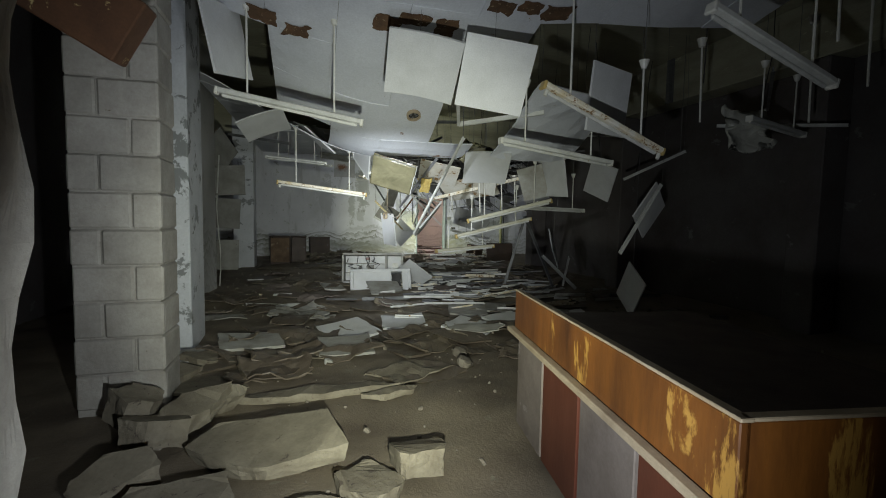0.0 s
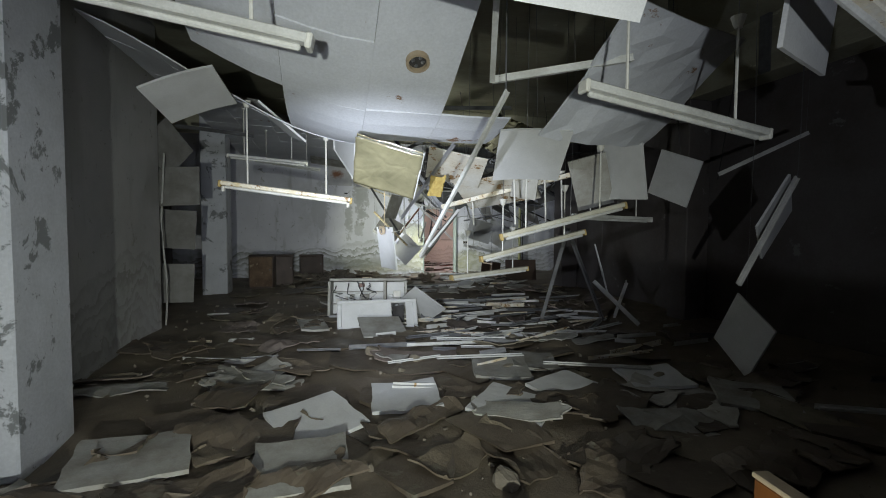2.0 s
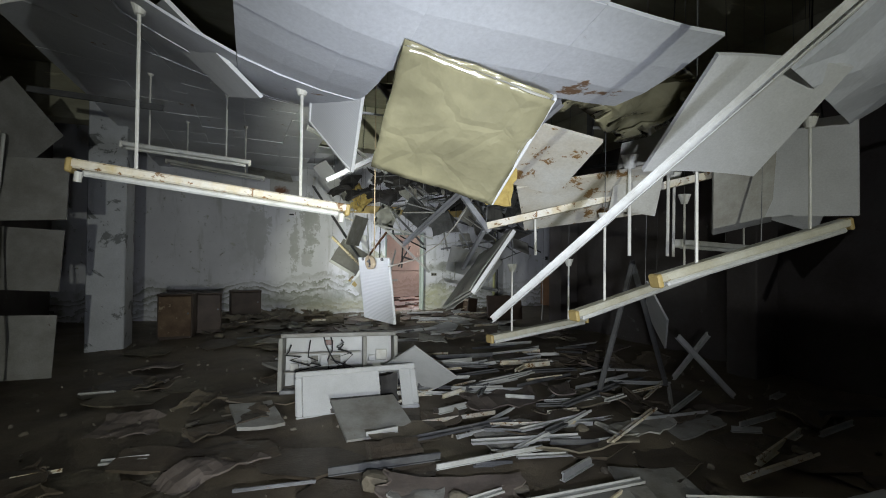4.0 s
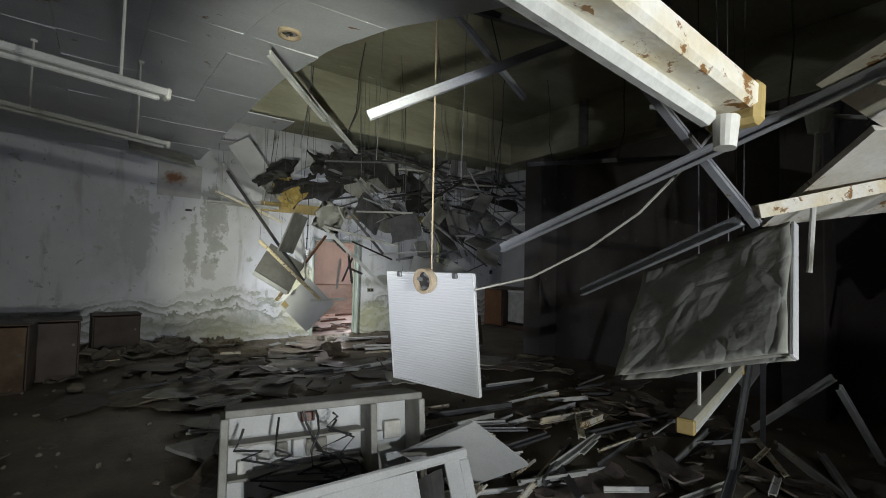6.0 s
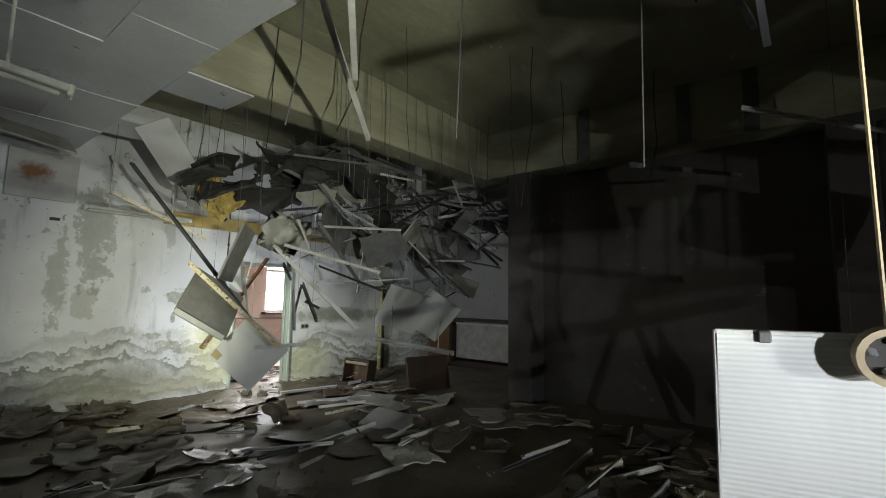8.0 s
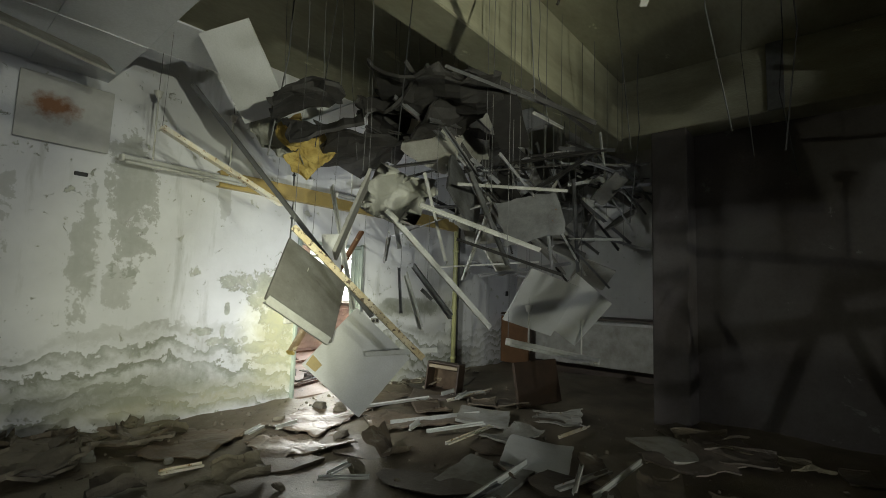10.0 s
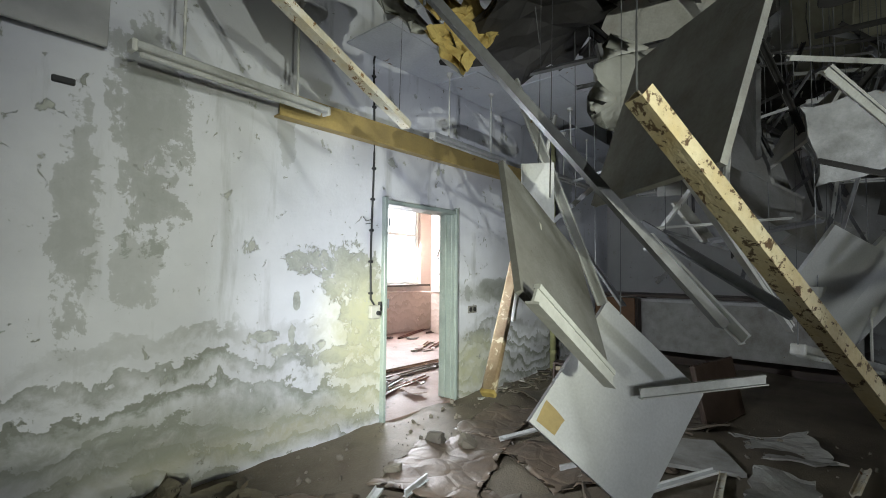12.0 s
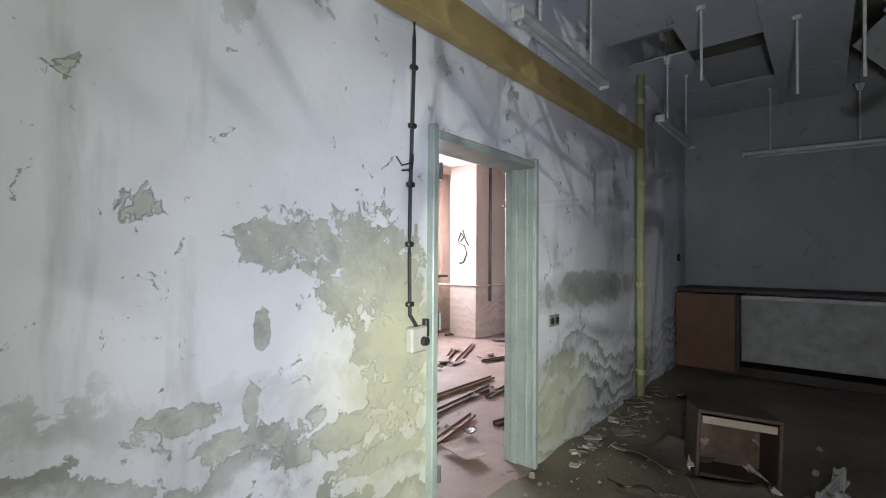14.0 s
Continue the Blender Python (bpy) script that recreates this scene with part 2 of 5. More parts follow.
M_TILE_DIRTY = worn("dirty_ceiling_panel", (0.52, 0.52, 0.48), (0.30, 0.28, 0.23), 0.7, 0, 4.0, 0.5, (0.20, 0.15, 0.10), 0.66, 6.0, 0.25, 70, 0.35)
M_TILE_RUST = worn("rust_stained_panel", (0.70, 0.69, 0.63), (0.56, 0.50, 0.38), 0.7, 0, 3.0, 0.5, (0.24, 0.135, 0.045), 0.56, 6.0, 0.3, 60)
M_CEIL = worn("ceiling_skin", (0.66, 0.68, 0.72), (0.52, 0.54, 0.57), 0.55, 0, 0.9, 0.4, (0.20, 0.11, 0.05), 0.645, 2.3, 0.15, 50, 0, True)
M_CEIL_RUST = worn("rust_brown_bare_board", (0.14, 0.075, 0.035), (0.06, 0.035, 0.02), 0.85, 0, 9.0, 0.6, (0.34, 0.27, 0.17), 0.6, 22.0, 0.5, 70)
M_TRACK = worn("white_enamelled_steel", (0.72, 0.73, 0.70), (0.50, 0.50, 0.46), 0.45, 0.0, 5.0, 0.4, (0.33, 0.20, 0.05), 0.66, 12.0, 0.2, 70, 0.25)
M_TRACK_GREY = worn("dulled_grey_steel", (0.40, 0.41, 0.43), (0.28, 0.28, 0.29), 0.45, 0.1, 5.0, 0.5, (0.25, 0.16, 0.07), 0.67, 12.0, 0.2, 70, 0.2)
M_TRACK_RUST = worn("rusting_enamelled_steel", (0.80, 0.78, 0.70), (0.66, 0.54, 0.30), 0.5, 0.0, 7.0, 0.35, (0.23, 0.12, 0.035), 0.57, 19.0, 0.3, 70)
M_TRACK_CREAM = worn("cream_enamelled_steel", (0.68, 0.67, 0.56), (0.50, 0.46, 0.32), 0.45, 0.0, 5.0, 0.4, (0.30, 0.18, 0.05), 0.64, 14.0, 0.2, 70, 0.15)
M_PERFORATED = worn("cream_steel_with_rust_holes", (0.66, 0.58, 0.38), (0.50, 0.38, 0.18), 0.5, 0.0, 9.0, 0.5, (0.09, 0.05, 0.02), 0.545, 30.0, 0.4, 70)
M_GREY_BOARD = worn("grey_backed_board", (0.30, 0.30, 0.28), (0.19, 0.18, 0.16), 0.7, 0.0, 4.0, 0.5, (0.12, 0.10, 0.08), 0.66, 9.0, 0.3, 70, 0.2)
M_STEEL = worn("dull_steel", (0.22, 0.225, 0.23), (0.12, 0.12, 0.12), 0.5, 0.4, 6.0, 0.5, (0.16, 0.09, 0.04), 0.66, 12.0, 0.2, 60, 0.3)
M_DARK = worn("dark_scrap", (0.055, 0.052, 0.05), (0.03, 0.028, 0.026), 0.7, 0.0, 6.0, 0.5, None, 0.6, 9, 0.2, 60, 0.4)
M_WHITE = worn("white_plastic", (0.74, 0.74, 0.69), (0.60, 0.59, 0.52), 0.4, 0.0, 8.0, 0.4, None, 0.6, 9, 0.08, 60, 0.1)
M_YELLOW = worn("ochre_painted_steel", (0.50, 0.37, 0.13), (0.36, 0.27, 0.11), 0.5, 0.0, 3.0, 0.5, (0.20, 0.11, 0.04), 0.66, 6.0, 0.2, 50)
M_FOAM = worn("yellow_foam", (0.58, 0.45, 0.15), (0.36, 0.24, 0.06), 0.9, 0.0, 9.0, 0.5, None, 0.6, 9, 0.5, 50)
M_RUST = worn("rusty_steel", (0.16, 0.075, 0.035), (0.09, 0.045, 0.025), 0.8, 0.1, 5.0, 0.5, (0.55, 0.43, 0.20), 0.60, 5.0, 0.4, 60)
M_WOOD_ORANGE = worn("varnished_veneer", (0.27, 0.10, 0.02), (0.075, 0.028, 0.010), 0.34, 0.0, 2.6, 0.55, (0.46, 0.25, 0.055), 0.60, 2.2, 0.08, 50, 0, False, (1.6, 1.6, 0.35))
M_WOOD_RED = worn("red_brown_veneer", (0.16, 0.05, 0.028), (0.11, 0.035, 0.02), 0.45, 0.0, 3.0, 0.5, (0.24, 0.16, 0.13), 0.66, 4.0, 0.1, 50, 0.2, False, (1.0, 1.0, 0.3))
M_WOOD_GREY = worn("bleached_board", (0.26, 0.22, 0.19), (0.15, 0.12, 0.10), 0.7, 0.0, 3.0, 0.5, (0.34, 0.31, 0.29), 0.62, 4.0, 0.2, 50, 0.2)
M_WOOD_EDGE = worn("pale_wood_edge", (0.50, 0.41, 0.28), (0.36, 0.28, 0.18), 0.6, 0.0, 5.0, 0.5, None, 0.6, 9, 0.2, 60, 0.2)
M_WOOD_DARK = worn("dark_board", (0.09, 0.055, 0.035), (0.05, 0.032, 0.022), 0.55, 0.0, 3.0, 0.5, None, 0.6, 9, 0.2, 50, 0.3)
M_RUBBLE = worn("rubble", (0.27, 0.24, 0.19), (0.15, 0.13, 0.10), 0.9, 0.0, 5.0, 0.5, (0.14, 0.12, 0.09), 0.64, 8.0, 0.6, 40, 0.45)
M_SLAB = worn("broken_screed", (0.29, 0.26, 0.19), (0.16, 0.135, 0.095), 0.85, 0.0, 4.6, 0.6, (0.10, 0.08, 0.06), 0.62, 9.0, 0.5, 45, 0.2)
M_CRATE_BACK = worn("water_stained_plywood", (0.20, 0.13, 0.07), (0.08, 0.045, 0.025), 0.7, 0.0, 4.0, 0.6, (0.30, 0.24, 0.15), 0.6, 5.0, 0.2, 50, 0.1)
M_POST = worn("flaking_brown_cream_paint", (0.40, 0.31, 0.19), (0.20, 0.12, 0.06), 0.7, 0.0, 7.0, 0.6, (0.60, 0.52, 0.36), 0.56, 9.0, 0.4, 60, 0.2)
M_DOORFRAME = worn("grey_green_gloss_paint", (0.38, 0.44, 0.40), (0.27, 0.32, 0.29), 0.4, 0.0, 4.0, 0.4, (0.24, 0.16, 0.10), 0.70, 9.0, 0.12, 60)
M_BLACK = worn("black_rubber", (0.03, 0.03, 0.032), (0.02, 0.02, 0.02), 0.5, 0, 5, 0.5, None, 0.6, 9, 0.1, 60)


def foil_material(name, colour, rough=0.16):
    m, nt, bsdf, tc = start(name)
    n = noise_tex(nt, 3.0, 6, 0.6, tc.outputs["Object"])
    col = mix(nt, ramp(nt, n, [(0.35, (0, 0, 0)), (0.65, (1, 1, 1))]), colour, tuple(c * 0.66 for c in colour))
    nt.links.new(col, bsdf.inputs["Base Color"])
    bsdf.inputs["Roughness"].default_value = rough
    creases = nt.nodes.new("ShaderNodeTexVoronoi")
    creases.feature = 'DISTANCE_TO_EDGE'
    creases.inputs["Scale"].default_value = 5.0
    warp = mix(nt, 0.12, tc.outputs["Object"], noise_tex(nt, 4.0, 3, 0.5, tc.outputs["Object"]))
    nt.links.new(warp, creases.inputs["Vector"])
    h = maths(nt, 'ADD', maths(nt, 'MULTIPLY', maths(nt, 'MINIMUM', creases.outputs["Distance"], 0.12), 3.0), noise_tex(nt, 11.0, 3, 0.5, tc.outputs["Object"]))
    bsdf.inputs["Coat Weight"].default_value = 0.8 if rough < 0.2 else 0.0
    bsdf.inputs["Coat Roughness"].default_value = 0.12
    bump(nt, bsdf, h, 0.4, 0.03)
    return m


M_FOIL = foil_material("yellowed_plastic_film", (0.30, 0.28, 0.17))
M_FOIL_BROWN = foil_material("muddy_plastic_film", (0.20, 0.15, 0.105), 0.5)
M_FOIL_GREY = foil_material("grey_plastic_film", (0.42, 0.42, 0.37), 0.42)


def glass_material():
    m, nt, bsdf, tc = start("window_glass")
    bsdf.inputs["Base Color"].default_value = (0.95, 0.97, 0.97, 1)
    bsdf.inputs["Transmission Weight"].default_value = 1.0
    bsdf.inputs["Roughness"].default_value = 0.05
    return m


M_GLASS = glass_material()


def daylight_material():
    m, nt, bsdf, tc = start("bright_sky")
    bsdf.inputs["Base Color"].default_value = (0.8, 0.85, 0.9, 1)
    bsdf.inputs["Emission Color"].default_value = (0.93, 0.97, 1.0, 1)
    bsdf.inputs["Emission Strength"].default_value = 3.0
    return m


M_DAYLIGHT = daylight_material()


def rust_cloud_material():
    """A grey board with one soft rust bloom."""
    m, nt, bsdf, tc = start("rust_clouded_board")
    vec = tc.outputs["Object"]
    sep = nt.nodes.new("ShaderNodeSeparateXYZ")
    nt.links.new(vec, sep.inputs[0])
    n = noise_tex(nt, 5.0, 7, 0.65, vec)
    dx = maths(nt, 'DIVIDE', maths(nt, 'ADD', sep.outputs["X"], 0.08), 0.22)
    dz = maths(nt, 'DIVIDE', maths(nt, 'SUBTRACT', sep.outputs["Z"], 0.02), 0.16)
    d = maths(nt, 'ADD', maths(nt, 'MULTIPLY', dx, dx), maths(nt, 'MULTIPLY', dz, dz))
    d = maths(nt, 'ADD', d, maths(nt, 'MULTIPLY', maths(nt, 'SUBTRACT', n, 0.5), 4.0))
    col = mix(nt, ramp(nt, n, [(0.3, (0, 0, 0)), (0.7, (1, 1, 1))]), (0.50, 0.50, 0.48), (0.40, 0.40, 0.38))
    col = mix(nt, ramp(nt, d, [(0.0, (1, 1, 1)), (1.2, (0, 0, 0))]), col, (0.20, 0.09, 0.04))
    nt.links.new(col, bsdf.inputs["Base Color"])
    bsdf.inputs["Roughness"].default_value = 0.7
    bump(nt, bsdf, n, 0.2, 0.005)
    return m


M_RUST_BOARD = rust_cloud_material()


def ribbed_material():
    m, nt, bsdf, tc = start("ribbed_panel")
    w = nt.nodes.new("ShaderNodeTexWave")
    w.wave_type, w.bands_direction = 'BANDS', 'Y'
    w.inputs["Scale"].default_value = 22.0
    nt.links.new(tc.outputs["Object"], w.inputs["Vector"])
    n = noise_tex(nt, 3.0, 7, 0.6, tc.outputs["Object"])
    col = mix(nt, ramp(nt, n, [(0.66, (0, 0, 0)), (0.72, (1, 1, 1))]), (0.66, 0.67, 0.67), (0.40, 0.36, 0.22))
    col = mix(nt, maths(nt, 'MULTIPLY', w.outputs["Fac"], 0.16), col, (0.45, 0.46, 0.48))
    nt.links.new(col, bsdf.inputs["Base Color"])
    bsdf.inputs["Roughness"].default_value = 0.5
    bump(nt, bsdf, w.outputs["Fac"], 0.4, 0.004)
    return m


M_RIB = ribbed_material()


# ---- building helpers ----
def box_bm(sx, sy, sz, bevel=0.004, m=None):
    bm = bmesh.new()
    bmesh.ops.create_cube(bm, size=1.0, matrix=(m or Matrix()) @ Matrix.Diagonal((sx, sy, sz, 1)))
    if bevel:
        bmesh.ops.bevel(bm, geom=bm.edges[:], offset=min(bevel, 0.3 * min(sx, sy, sz)), segments=1, affect='EDGES', profile=0.5)
    return bm


def mesh_of(name, bm, material, smooth=False):
    me = bpy.data.meshes.new(name)
    bm.to_mesh(me)
    bm.free()
    for mt in (material if isinstance(material, (list, tuple)) else (material,)):
        me.materials.append(mt)
    if smooth:
        for p in me.polygons:
            p.use_smooth = True
    return me


def part(name, bm, material, parent=None, label="", smooth=False, at=None):
    ob = new(name, mesh_of(name, bm, material, smooth))
    if parent is not None:
        ob.parent = parent
    if at is not None:
        ob.matrix_local = at
    if label:
        tagged(ob, label)
    return ob


def span(name, lo, hi, material, kind="structure", label="", category="", bevel=0.006, parent=None):
    """An upright box from corner lo to corner hi, with its origin at the middle."""
    s = [b - a for a, b in zip(lo, hi)]
    c = [(a + b) / 2 for a, b in zip(lo, hi)]
    ob = part(name, box_bm(*s, bevel), material, parent, at=pose(*c))
    return tagged(ob, label, category, kind=kind) if parent is None else ob


def between(p0, p1, roll=0.0):
    """The pose whose x axis runs from p0 to p1, at the middle, and the length."""
    a, b = Vector(p0), Vector(p1)
    d = b - a
    q = d.to_track_quat('X', 'Z').to_matrix().to_4x4()
    return Matrix.Translation((a + b) / 2) @ q @ pose(0, 0, 0, roll), d.length


def tube_bm(points, radius, sides=6):
    """A round bar swept along points."""
    bm = bmesh.new()
    pts = [Vector(p) for p in points]
    rings = []
    for i, p in enumerate(pts):
        d = (pts[min(i + 1, len(pts) - 1)] - pts[max(i - 1, 0)]).normalized()
        q = d.to_track_quat('Z', 'Y')
        rings.append([bm.verts.new(p + q @ Vector((radius * math.cos(k * 2 * math.pi / sides), radius * math.sin(k * 2 * math.pi / sides), 0))) for k in range(sides)])
    for a, b in zip(rings, rings[1:]):
        for k in range(sides):
            bm.faces.new((a[k], a[(k + 1) % sides], b[(k + 1) % sides], b[k]))
    bm.faces.new(rings[0][::-1])
    bm.faces.new(rings[-1])
    return bm


def cone_bm(r0, r1, h, sides=14, m=None):
    bm = bmesh.new()
    bmesh.ops.create_cone(bm, cap_ends=True, segments=sides, radius1=r0, radius2=r1, depth=h, matrix=m or Matrix())
    return bm


def add_bm(bm, other):
    tmp = bpy.data.meshes.new("tmp")
    other.to_mesh(tmp)
    other.free()
    bm.from_mesh(tmp)
    bpy.data.meshes.remove(tmp)
    return bm


def sheet_bm(w, h, thick, nx=8, ny=8, bend=0.0, ripple=0.0, ragged=0.0, seed=0):
    """A thin board or film lying in x and y, bent, rippled and with a ragged rim."""
    rnd = random.Random(seed)
    ox, oy = rnd.uniform(0, 50), rnd.uniform(0, 50)
    bm = bmesh.new()
    top, bot = [], []
    for j in range(ny + 1):
        for i in range(nx + 1):
            u, v = i / nx - 0.5, j / ny - 0.5
            x, y = u * w, v * h
            if ragged and (i in (0, nx) or j in (0, ny)):
                n = noise.noise((x * 7 + ox, y * 7 + oy, 1.7))
                x -= ragged * w * 0.5 * (0.5 + n) * (1 if u > 0 else -1) * (1 if i in (0, nx) else 0)
                y -= ragged * h * 0.5 * (0.5 + n) * (1 if v > 0 else -1) * (1 if j in (0, ny) else 0)
            z = bend * (4 * u * u) + ripple * noise.noise((x * 3.2 + ox, y * 3.2 + oy, 0.3)) + 0.35 * ripple * noise.noise((x * 11 + ox, y * 8 + oy, 4.3))
            top.append(bm.verts.new((x, y, z + thick / 2)))
            bot.append(bm.verts.new((x, y, z - thick / 2)))
    k = nx + 1
    for j in range(ny):
        for i in range(nx):
            a, b, c, d = j * k + i, j * k + i + 1, (j + 1) * k + i + 1, (j + 1) * k + i
            bm.faces.new((top[a], top[b], top[c], top[d]))
            bm.faces.new((bot[d], bot[c], bot[b], bot[a]))
    rim = [i for i in range(k)] + [j * k + nx for j in range(1, ny + 1)] + [ny * k + i for i in range(nx - 1, -1, -1)] + [j * k for j in range(ny - 1, 0, -1)]
    for a, b in zip(rim, rim[1:] + rim[:1]):
        bm.faces.new((top[b], top[a], bot[a], bot[b]))
    return bm


def rock_bm(sx, sy, sz, seed, cuts=2):
    """A broken lump with flat faces and sharp edges."""
    rnd = random.Random(seed)
    bm = bmesh.new()
    bmesh.ops.create_icosphere(bm, subdivisions=cuts, radius=0.62)
    for v in bm.verts:
        n = noise.noise(v.co * 2.1 + Vector((seed * 3.7, seed * 1.3, 0)))
        v.co *= 1 + 0.45 * n
        v.co = Vector((max(-0.48, min(0.5, v.co.x)), max(-0.5, min(0.46, v.co.y)), max(-0.42, min(0.42, v.co.z))))
        v.co.x *= sx
        v.co.y *= sy
        v.co.z *= sz
    return bm


def smooth_step(a, b, x):
    t = max(0.0, min(1.0, (x - a) / (b - a)))
    return t * t * (3 - 2 * t)


# ---- the hall: floor, walls, slab, beams ----
HALL_TOP = 4.45
FAR = 17.05


def floor_height(x, y):
    """Uneven dirt and heaved screed on the hall floor."""
    h = 0.05 * noise.noise((x * 0.7, y * 0.7, 2.0)) + 0.035 * noise.noise((x * 2.1, y * 2.1, 5.0)) + 0.014 * noise.noise((x * 7, y * 7, 9.0))
    return (h - 0.02) * smooth_step(-0.5, 2.0, y)


def floor_mesh():
    bm = bmesh.new()
    x0, x1, y0, y1, step = -3.6, 9.9, -3.2, FAR, 0.09
    nx, ny = int((x1 - x0) / step), int((y1 - y0) / step)
    grid = [[bm.verts.new((x0 + (x1 - x0) * i / nx, y0 + (y1 - y0) * j / ny, 0)) for i in range(nx + 1)] for j in range(ny + 1)]
    for row in grid:
        for v in row:
            v.co.z = floor_height(v.co.x, v.co.y)
    for j in range(ny):
        for i in range(nx):
            bm.faces.new((grid[j][i], grid[j][i + 1], grid[j + 1][i + 1], grid[j + 1][i]))
    return bm


tagged(part("floor", floor_mesh(), M_FLOOR, smooth=True), "uneven dusty brown floor strewn with debris", "floor", kind="structure")
span("subfloor", (-3.8, -3.4, -0.5), (10.0, FAR + 0.2, -0.14), M_CONCRETE, label="concrete base under the floor", category="floor")

# far wall with its doorway
DX0, DX1, DZ = 3.835, 4.925, 2.135
far_wall = new("wall_far")
tagged(far_wall, "damp grey-white plaster wall with peeling paint and tide marks", "wall", kind="structure")
for lo, hi in (((-3.6, FAR, -0.14), (DX0, FAR + 0.2, HALL_TOP)), ((DX1, FAR, -0.14), (9.85, FAR + 0.2, HALL_TOP)), ((DX0, FAR, DZ), (DX1, FAR + 0.2, HALL_TOP))):
    span("wall_panel", lo, hi, M_WALL_FAR, parent=far_wall, bevel=0)
span("wall_right_alcove", (9.65, 13.1, -0.14), (9.85, FAR, HALL_TOP), M_WALL, label="grey plaster wall above a low counter", category="wall", bevel=0)
# the next four walls close off unlit space, with its shade in their colour
span("wall_alcove_side", (6.9, 12.95, -0.14), (9.85, 13.1, HALL_TOP), M_SHADED_WALL, label="plaster return wall coloured dark for shade", category="wall", bevel=0)
span("wall_right", (6.95, -3.2, -0.14), (7.15, 12.95, HALL_TOP), M_SHADED_WALL, label="dirty plaster wall coloured dark for the shadow it stands in", category="wall", bevel=0)
# never in view: added to close the hall behind the start
span("wall_back", (-3.6, -3.4, -0.14), (7.15, -3.2, HALL_TOP), M_SHADED_WALL, label="unseen plaster end wall coloured dark for shade", category="wall", bevel=0)
span("wall_left_outer", (-3.8, -3.4, -0.14), (-3.6, FAR + 0.2, HALL_TOP), M_SHADED_WALL, label="wall coloured dark for the unlit space beyond the side opening", category="wall", bevel=0)
span("wall_left", (-2.1, 6.1, -0.14), (-1.82, 10.0, HALL_TOP), M_WALL, label="grey plaster wall with peeling paint", category="wall", bevel=0.01)
span("ceiling_slab", (-3.8, -3.4, HALL_TOP), (9.9, FAR + 0.2, HALL_TOP + 0.25), M_CONCRETE, label="bare board-marked concrete slab", category="ceiling", bevel=0)
span("beam_cross", (-3.6, 13.5, 3.62), (6.45, 13.9, HALL_TOP), M_CONCRETE, label="greenish board-marked concrete beam", category="beam", bevel=0.012)
span("beam_long", (6.45, -3.2, 3.66), (6.9, 13.95, HALL_TOP), M_CONCRETE, label="grey concrete edge beam along the hall", category="beam", bevel=0.012)
# column colour is darkened for the shade under the edge beam
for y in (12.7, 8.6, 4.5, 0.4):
    span("column", (6.45, y, -0.14), (6.9, y + 0.42, 3.66), M_SHADED_WALL, label="concrete column coloured dark for shade under the edge beam", category="column", bevel=0.015)
for y in (11.7, 10.35, 9.6, 7.2):
    span("pilaster_strip", (6.41, y, 3.66), (6.45, y + 0.16, HALL_TOP), M_STEEL, label="narrow steel strip on the beam face", category="trim", bevel=0.004)

# upper wall that carries on the line of the edge beam, with two openings
bulkhead = tagged(new("wall_bulkhead"), "pale grey upper wall with two dark openings above the collapsed grid", "wall", kind="structure")
for y0, y1, z0, z1 in ((13.95, 14.28, 3.62, HALL_TOP), (15.1, 15.5, 3.62, HALL_TOP), (16.1, FAR, 3.62, HALL_TOP), (14.28, 15.1, 4.12, HALL_TOP), (15.5, 16.1, 4.12, HALL_TOP),
                       (14.28, 15.1, 3.62, 3.66), (15.5, 16.1, 3.62, 3.66)):
    span("wall_panel", (6.47, y0, z0), (6.62, y1, z1), M_WALL, parent=bulkhead, bevel=0.004)
# pillars on the open side
def pillar(lo, hi, label):
    return span("pillar", lo, hi, M_PILLAR, label=label, category="pillar", bevel=0.015)


pillar((-1.72, 5.45, -0.14), (-1.25, 6.1, HALL_TOP), "white painted concrete pillar with grey peeled patches")
pillar((-2.02, 13.4, -0.14), (-1.5, 14.0, HALL_TOP), "pale painted concrete pillar beside a wall opening")


def block_pier():
    """A rough pier of concrete blocks in running bond."""
    pier = new("block_pier")
    tagged(pier, "rough pier of dirty cream concrete blocks", "pier", kind="structure")
    core = span("mortar", (-1.66, 3.9, -0.14), (-1.1, 4.3, HALL_TOP), M_PIER, parent=pier, bevel=0)
    rnd = random.Random(5)
    whole, half = mesh_of("brick", box_bm(0.388, 0.05, 0.26, 0.014), M_PIER), mesh_of("brick", box_bm(0.188, 0.05, 0.26, 0.014), M_PIER)
    side = mesh_of("brick", box_bm(0.05, 0.39, 0.26, 0.014), M_PIER)
    z, k = 0.02, 0
    while z < 4.2:
        xs = ((-1.66 + 0.19, whole), (-1.66 + 0.49, half)) if k % 2 else ((-1.66 + 0.09, half), (-1.66 + 0.39, whole))
        for x, me in xs:
            b = new("brick", me)
            b.parent = pier
            b.matrix_local = pose(x, 3.905 + rnd.uniform(-0.012, 0.006), z + 0.12, rnd.uniform(-1, 1), rnd.uniform(-0.6, 0.6), rnd.uniform(-1.5, 1.5))
        b = new("brick", side)
        b.parent = pier
        b.matrix_local = pose(-1.107 + rnd.uniform(-0.006, 0.006), 4.1, z + 0.12, rnd.uniform(-1, 1), 0, rnd.uniform(-1, 1))
        z += 0.27
        k += 1


block_pier()
